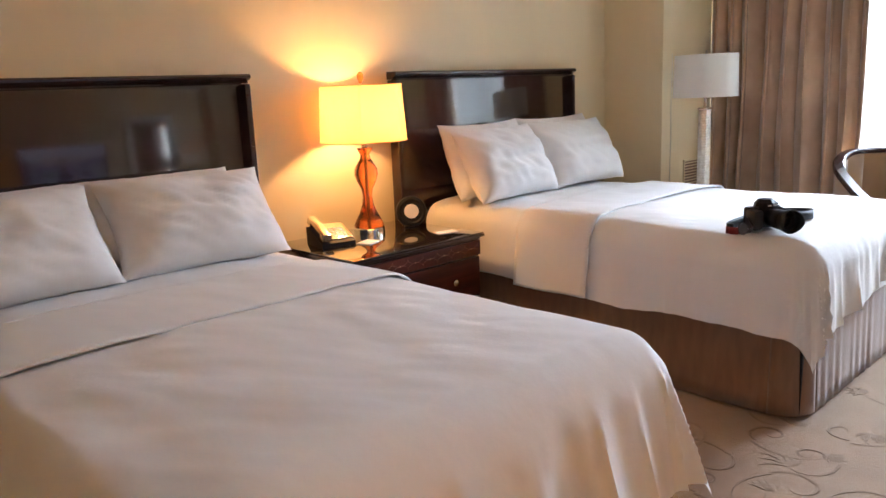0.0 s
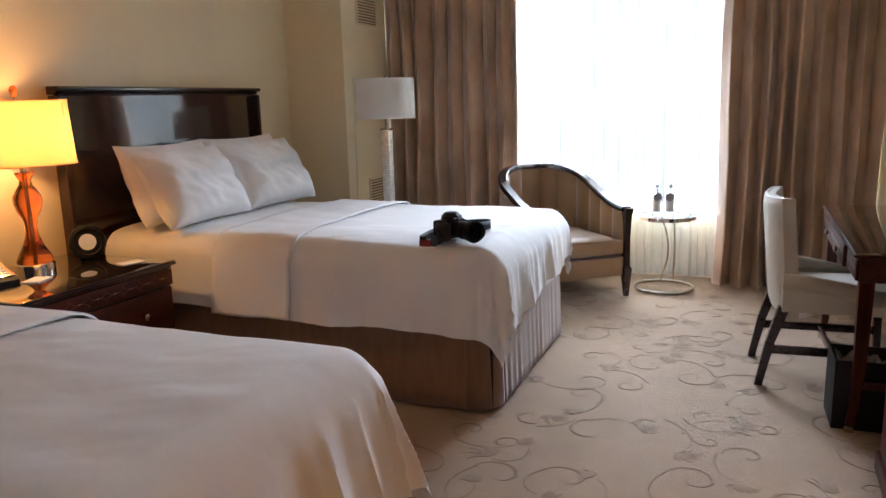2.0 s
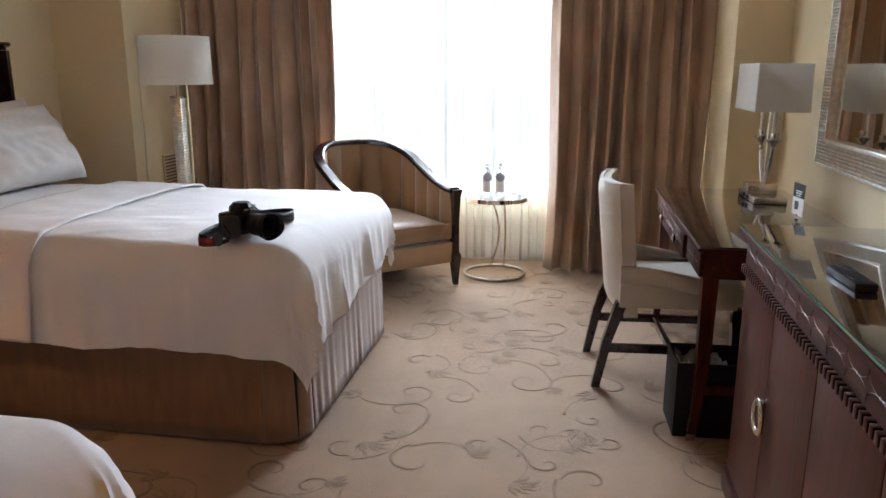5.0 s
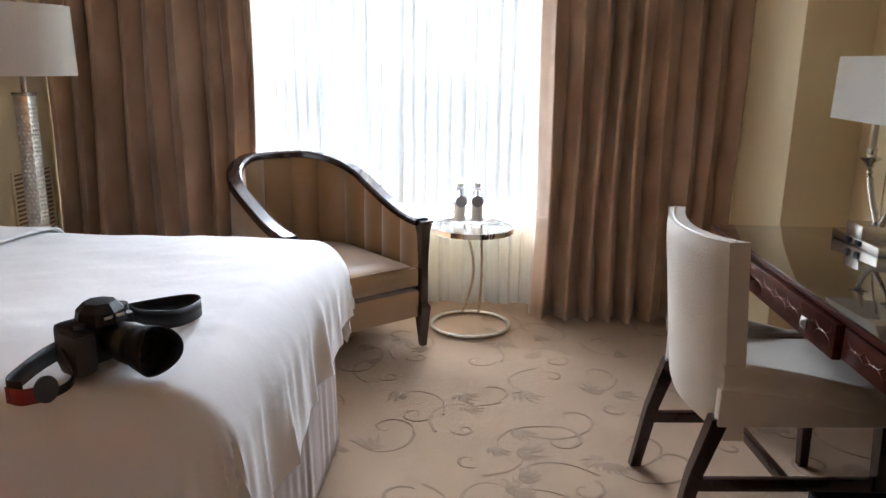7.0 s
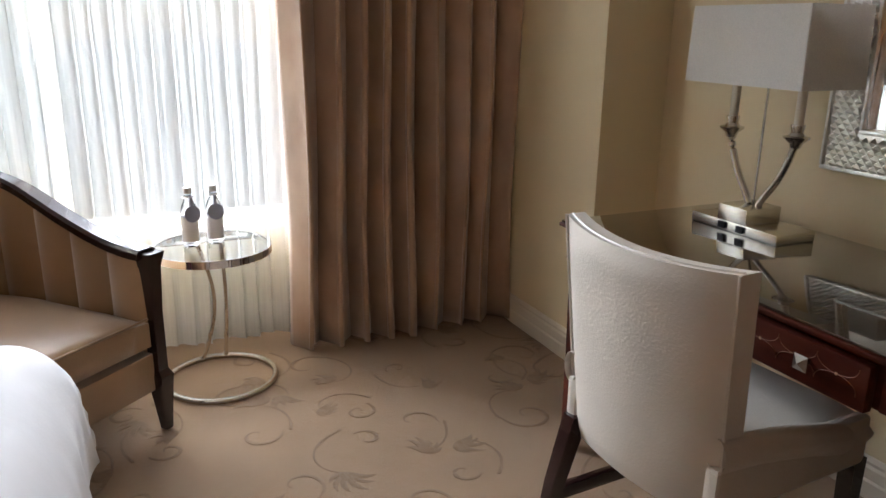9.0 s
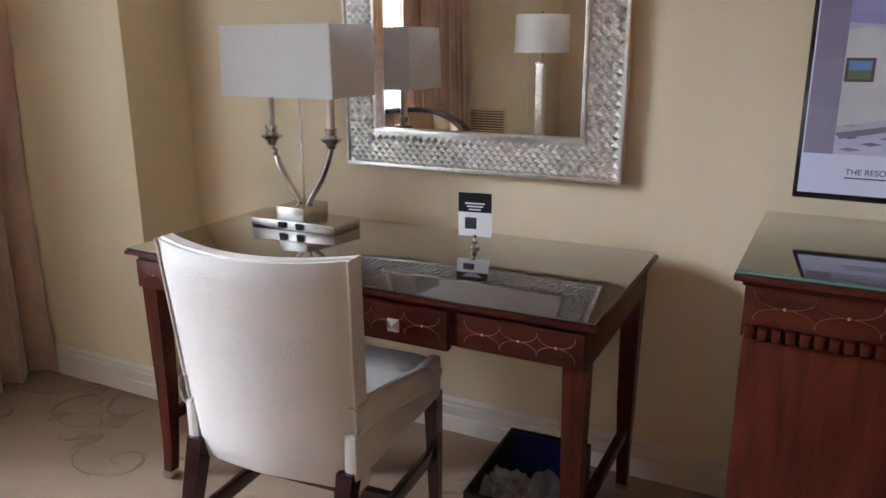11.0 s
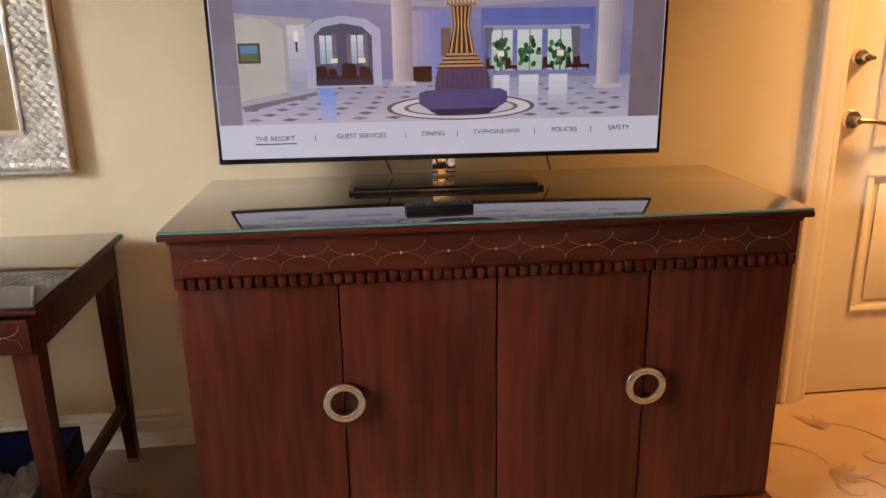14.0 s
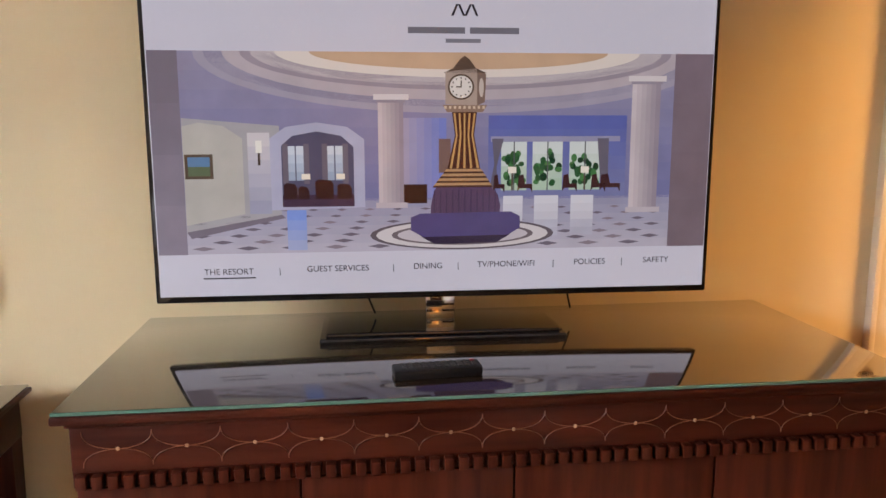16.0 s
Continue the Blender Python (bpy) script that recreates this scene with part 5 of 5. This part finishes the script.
# ---- camera left on the bed ----
def make_photo_camera():
    c = thing("photo_camera", "black photo camera with strap lying on the bed", "camera", pose(3.16, 1.338, 0.772, 0, 0, -30))
    body = boxes((-0.072, -0.035, 0.002, 0.072, 0.03, 0.092), bevel=0.014)
    part("body", body, BLACK, c)
    part("grip", boxes((-0.085, -0.068, 0.0, -0.036, 0.0, 0.086), bevel=0.016), RUBBER, c, "ribbed hand grip")
    part("prism", lathe(bmesh.new(), [(0.050, 0.085), (0.046, 0.108), (0.030, 0.124), (0, 0.128)], 8, (0.008, -0.012)), BLACK, c, angle=20)
    part("dial", lathe(bmesh.new(), [(0, 0.104), (0.018, 0.104), (0.019, 0.092), (0.019, 0.09)], 20, (0.056, 0.0)), RUBBER, c)
    part("dial", lathe(bmesh.new(), [(0, 0.098), (0.010, 0.098), (0.010, 0.09)], 16, (-0.056, -0.04)), RUBBER, c)
    part("mark", boxes((-0.014, -0.0575, 0.098, 0.030, -0.0565, 0.104)), PAPER, c)
    lens = lathe(bmesh.new(), [(0.036, 0), (0.038, 0.03), (0.040, 0.034), (0.040, 0.075), (0.042, 0.08), (0.042, 0.098), (0.036, 0.098), (0.030, 0.082), (0, 0.080)], 36)
    pl = part("lens", lens, BLACK, c, "short zoom lens")
    pl.matrix_local = pose(0.022, -0.034, 0.046, 90, 0, 0)
    ring = lathe(bmesh.new(), [(0.0405, 0.040), (0.0412, 0.042), (0.0412, 0.066), (0.0405, 0.068)], 36)
    part("zoom_ring", ring, RUBBER, pl, "ribbed rubber ring")
    hood = bmesh.new()
    sheet(hood, 48, 1, lambda u, v: ((0.043 + 0.006 * v) * math.cos(2 * math.pi * u), (0.043 + 0.006 * v) * math.sin(2 * math.pi * u), 0.09 + v * (0.042 + 0.010 * math.cos(4 * math.pi * u))))
    part("hood", hood, BLACK, pl, "petal lens hood", thick=0.003)
    part("front_glass", lathe(bmesh.new(), [(0, 0.085), (0.030, 0.083), (0.030, 0.081)], 28), GLOSSBLACK, pl, "dark front glass")

    def strap(pts, wide, name, mat):
        bm = bmesh.new()
        rows = []
        for i, p in enumerate(pts):
            rows.append((bm.verts.new(p), bm.verts.new((p[0], p[1], p[2] + wide))))
        for a, b in zip(rows, rows[1:]):
            bm.faces.new((a[0], b[0], b[1], a[1]))
        part(name, bm, mat, c, "", angle=80, thick=0.003)

    def bow(anchors, n=10):
        a = [Vector(p) for p in anchors]
        a = [2 * a[0] - a[1], *a, 2 * a[-1] - a[-2]]
        out = []
        for i in range(1, len(a) - 2):
            for k in range(n):
                t = k / n
                out.append(0.5 * (2 * a[i] + (a[i + 1] - a[i - 1]) * t + (2 * a[i - 1] - 5 * a[i] + 4 * a[i + 1] - a[i + 2]) * t * t + (3 * a[i] - a[i - 1] - 3 * a[i + 1] + a[i + 2]) * t ** 3))
        return out + [a[-2]]

    strap(bow([(0.074, 0.01, 0.060), (0.11, 0.0, 0.035), (0.19, -0.01, 0.016), (0.275, 0.02, 0.012), (0.285, 0.07, 0.012), (0.18, 0.11, 0.014), (0.10, 0.10, 0.020), (0.02, 0.055, 0.02)]), 0.040, "strap", BLACK)
    strap(bow([(-0.01, 0.05, 0.012), (-0.09, 0.03, 0.006), (-0.17, -0.02, 0.004), (-0.205, -0.055, 0.004), (-0.195, -0.085, 0.004)]), 0.040, "strap", BLACK)
    strap(bow([(-0.207, -0.052, 0.001), (-0.20, -0.085, 0.001), (-0.17, -0.10, 0.001)]), 0.030, "strap_patch", RED)
    strap(bow([(-0.18, -0.10, 0.004), (-0.13, -0.10, 0.004), (-0.095, -0.075, 0.012), (-0.085, -0.03, 0.04), (-0.075, 0.0, 0.06)]), 0.016, "strap_web", BLACK)
    part("strap_tab", lathe(bmesh.new(), [(0, -0.003), (0.024, -0.003), (0.024, 0.003), (0, 0.003)], 20), RUBBER, c).matrix_local = pose(-0.165, -0.105, 0.024, 80, 0, 12)


make_photo_camera()


# ---- connecting door and grilles ----
def make_door():
    d = tagged(new("door_1"), "closed cream panelled door with nickel lever and bolt", "door", kind="structure")
    x0, x1, y = 0.06, 0.94, WALL_S - 0.03
    part("leaf", boxes((x0 + 0.004, y - 0.045, 0.008, x1 - 0.004, y, 2.055), bevel=0.002), DOORPAINT, d)
    for pz0, pz1 in ((0.33, 0.85), (0.935, 1.92)):
        a, b = x0 + 0.15, x1 - 0.15
        for r in ((a, y, pz0, b, y + 0.010, pz0 + 0.022), (a, y, pz1 - 0.022, b, y + 0.010, pz1), (a, y, pz0 + 0.022, a + 0.022, y + 0.010, pz1 - 0.022), (b - 0.022, y, pz0 + 0.022, b, y + 0.010, pz1 - 0.022)):
            part("panel_moulding", boxes(r, bevel=0.004), DOORPAINT, d)
        part("panel", boxes((a + 0.045, y - 0.002, pz0 + 0.045, b - 0.045, y + 0.006, pz1 - 0.045), bevel=0.005), DOORPAINT, d)
    for r in ((x1 + 0.002, WALL_S - 0.06, 0, x1 + 0.03, WALL_S + 0.012, 2.06), (x1 + 0.03, WALL_S + 0.001, 0, x1 + 0.088, WALL_S + 0.022, 2.12), (x1 + 0.088, WALL_S + 0.001, 0, x1 + 0.108, WALL_S + 0.03, 2.14), (x0 - 0.108, WALL_S + 0.001, 0, x0 - 0.002, WALL_S + 0.022, 2.12), (x0 - 0.002, WALL_S + 0.001, 2.062, x1 + 0.03, WALL_S + 0.022, 2.12)):
        part("casing", boxes(r, bevel=0.005), DOORPAINT, d)
    rose = lambda r: lathe(bmesh.new(), [(0, 0), (r, 0), (r, 0.006), (r * 0.85, 0.012), (0.012, 0.014), (0.012, 0.05), (0, 0.052)], 28)
    part("handle_rose", rose(0.034), NICKEL, d).matrix_local = pose(x1 - 0.06, y, 1.03, -90, 0, 0)
    lever = bmesh.new()
    tube(lever, [(x1 - 0.06 - 0.012 * k, y + 0.045 + 0.004 * math.sin(k / 3), 1.03 - 0.0006 * k * k * 0.3) for k in range(11)], 0.0095, 10)
    part("lever", lever, NICKEL, d, "nickel lever handle")
    part("deadbolt", rose(0.030), NICKEL, d).matrix_local = pose(x1 - 0.06, y, 1.235, -90, 0, 0)
    part("bolt_turn", boxes((x1 - 0.08, y + 0.04, 1.228, x1 - 0.04, y + 0.058, 1.242), bevel=0.004), NICKEL, d)


make_door()


def make_grille(x0, x1, z0, z1, label):
    g = thing("air_grille", label, "air grille", pose((x0 + x1) / 2, PIER_N, z0), group="air grilles")
    w, h = (x1 - x0) / 2, z1 - z0
    # no hole in the pier: a brown sheet gives the shade between slats
    part("shade_backing", boxes((-w + 0.012, -0.004, 0.012, w - 0.012, -0.001, h - 0.012)), SKIRT, g, "brown sheet standing for the shade behind the slats")
    for r in ((-w, -0.014, 0, w, -0.001, 0.014), (-w, -0.014, h - 0.014, w, -0.001, h), (-w, -0.014, 0.014, -w + 0.014, -0.001, h - 0.014), (w - 0.014, -0.014, 0.014, w, -0.001, h - 0.014)):
        part("grille_frame", boxes(r, bevel=0.002), PAINT, g)
    n = int((h - 0.03) / 0.022)
    for k in range(n):
        z = 0.018 + (h - 0.036) * (k + 0.5) / n
        part("slat", boxes((-w + 0.014, -0.013, z - 0.004, w - 0.014, -0.004, z + 0.004)), PAINT, g)


make_grille(5.36, 5.72, 0.40, 0.80, "cream slatted air grille low on the pier")
make_grille(5.26, 5.60, 1.99, 2.35, "cream slatted air grille high on the pier")
cord = part("cord_cover", tube(bmesh.new(), [(5.16 + 0.004 * math.sin(k), PIER_N - 0.006, 1.60 - 0.08 * k) for k in range(20)], 0.004, 6), TRIM)
tagged(cord, "thin cream cord cover running down the pier", "cord")


# ---- carved scrolls of the carpet ----
def carpet_scrolls():
    rnd = random.Random(12)
    bm = bmesh.new()

    def spiral(x, y, a, size, turns, hand, wide):
        pts = []
        n = 26
        for i in range(n):
            t = i / (n - 1)
            r = size * (1 - 0.86 * t)
            w = a + hand * turns * 2 * math.pi * t
            pts.append((x + r * math.cos(w), y + r * math.sin(w), 0.0006))
        tube(bm, pts, lambda s: wide * (0.45 + 0.7 * math.sin(math.pi * min(1, s * 1.2 + 0.08))), 5, flat=0.32)
        return pts[0]

    def leaf(x, y, a, size):
        for k in range(6):
            b = a + (k - 2.5) * 0.42 + rnd.uniform(-0.1, 0.1)
            ln = size * (1 - 0.10 * abs(k - 2.5)) * rnd.uniform(0.8, 1.1)
            pts = [(x + ln * s * math.cos(b + 0.5 * s * s), y + ln * s * math.sin(b + 0.5 * s * s), 0.0006) for s in (i / 6 for i in range(7))]
            tube(bm, pts, lambda s: 0.0125 * math.sin(math.pi * (0.1 + 0.85 * s)), 5, flat=0.22)

    step = 0.31
    for i in range(24):
        for j in range(15):
            x, y = -1.3 + step * (i + 0.5 * (j % 2)) + rnd.uniform(-0.12, 0.12), -1.0 + step * j + rnd.uniform(-0.12, 0.12)
            if not (-1.2 < x < 5.8 and -0.95 < y < 3.2):
                continue
            a, hand = rnd.uniform(0, 6.28), rnd.choice((-1, 1))
            spiral(x, y, a, rnd.uniform(0.05, 0.13), rnd.uniform(0.5, 1.2), hand, 0.0075)
            # a stem that swings on to the next scroll
            b = a + hand * -1.4
            sx, sy = x + 0.11 * math.cos(a), y + 0.11 * math.sin(a)
            ln, curl = rnd.uniform(0.22, 0.34), rnd.uniform(0.8, 1.6) * -hand
            pts = []
            for k in range(16):
                pts.append((sx, sy, 0.0006))
                w = b + curl * (k / 15) ** 1.5 * 1.6
                sx, sy = sx + ln / 15 * math.cos(w), sy + ln / 15 * math.sin(w)
            tube(bm, pts, lambda s: 0.0068 * (1.1 - 0.75 * s), 5, flat=0.32)
            if rnd.random() < 0.9:
                leaf(sx, sy, rnd.uniform(0, 6.28), rnd.uniform(0.07, 0.12))
    tagged(part("scroll_pattern", bm, CARPET_CUT, floor, "carved darker scrolls and leaves", angle=60), kind="stuff")


carpet_scrolls()
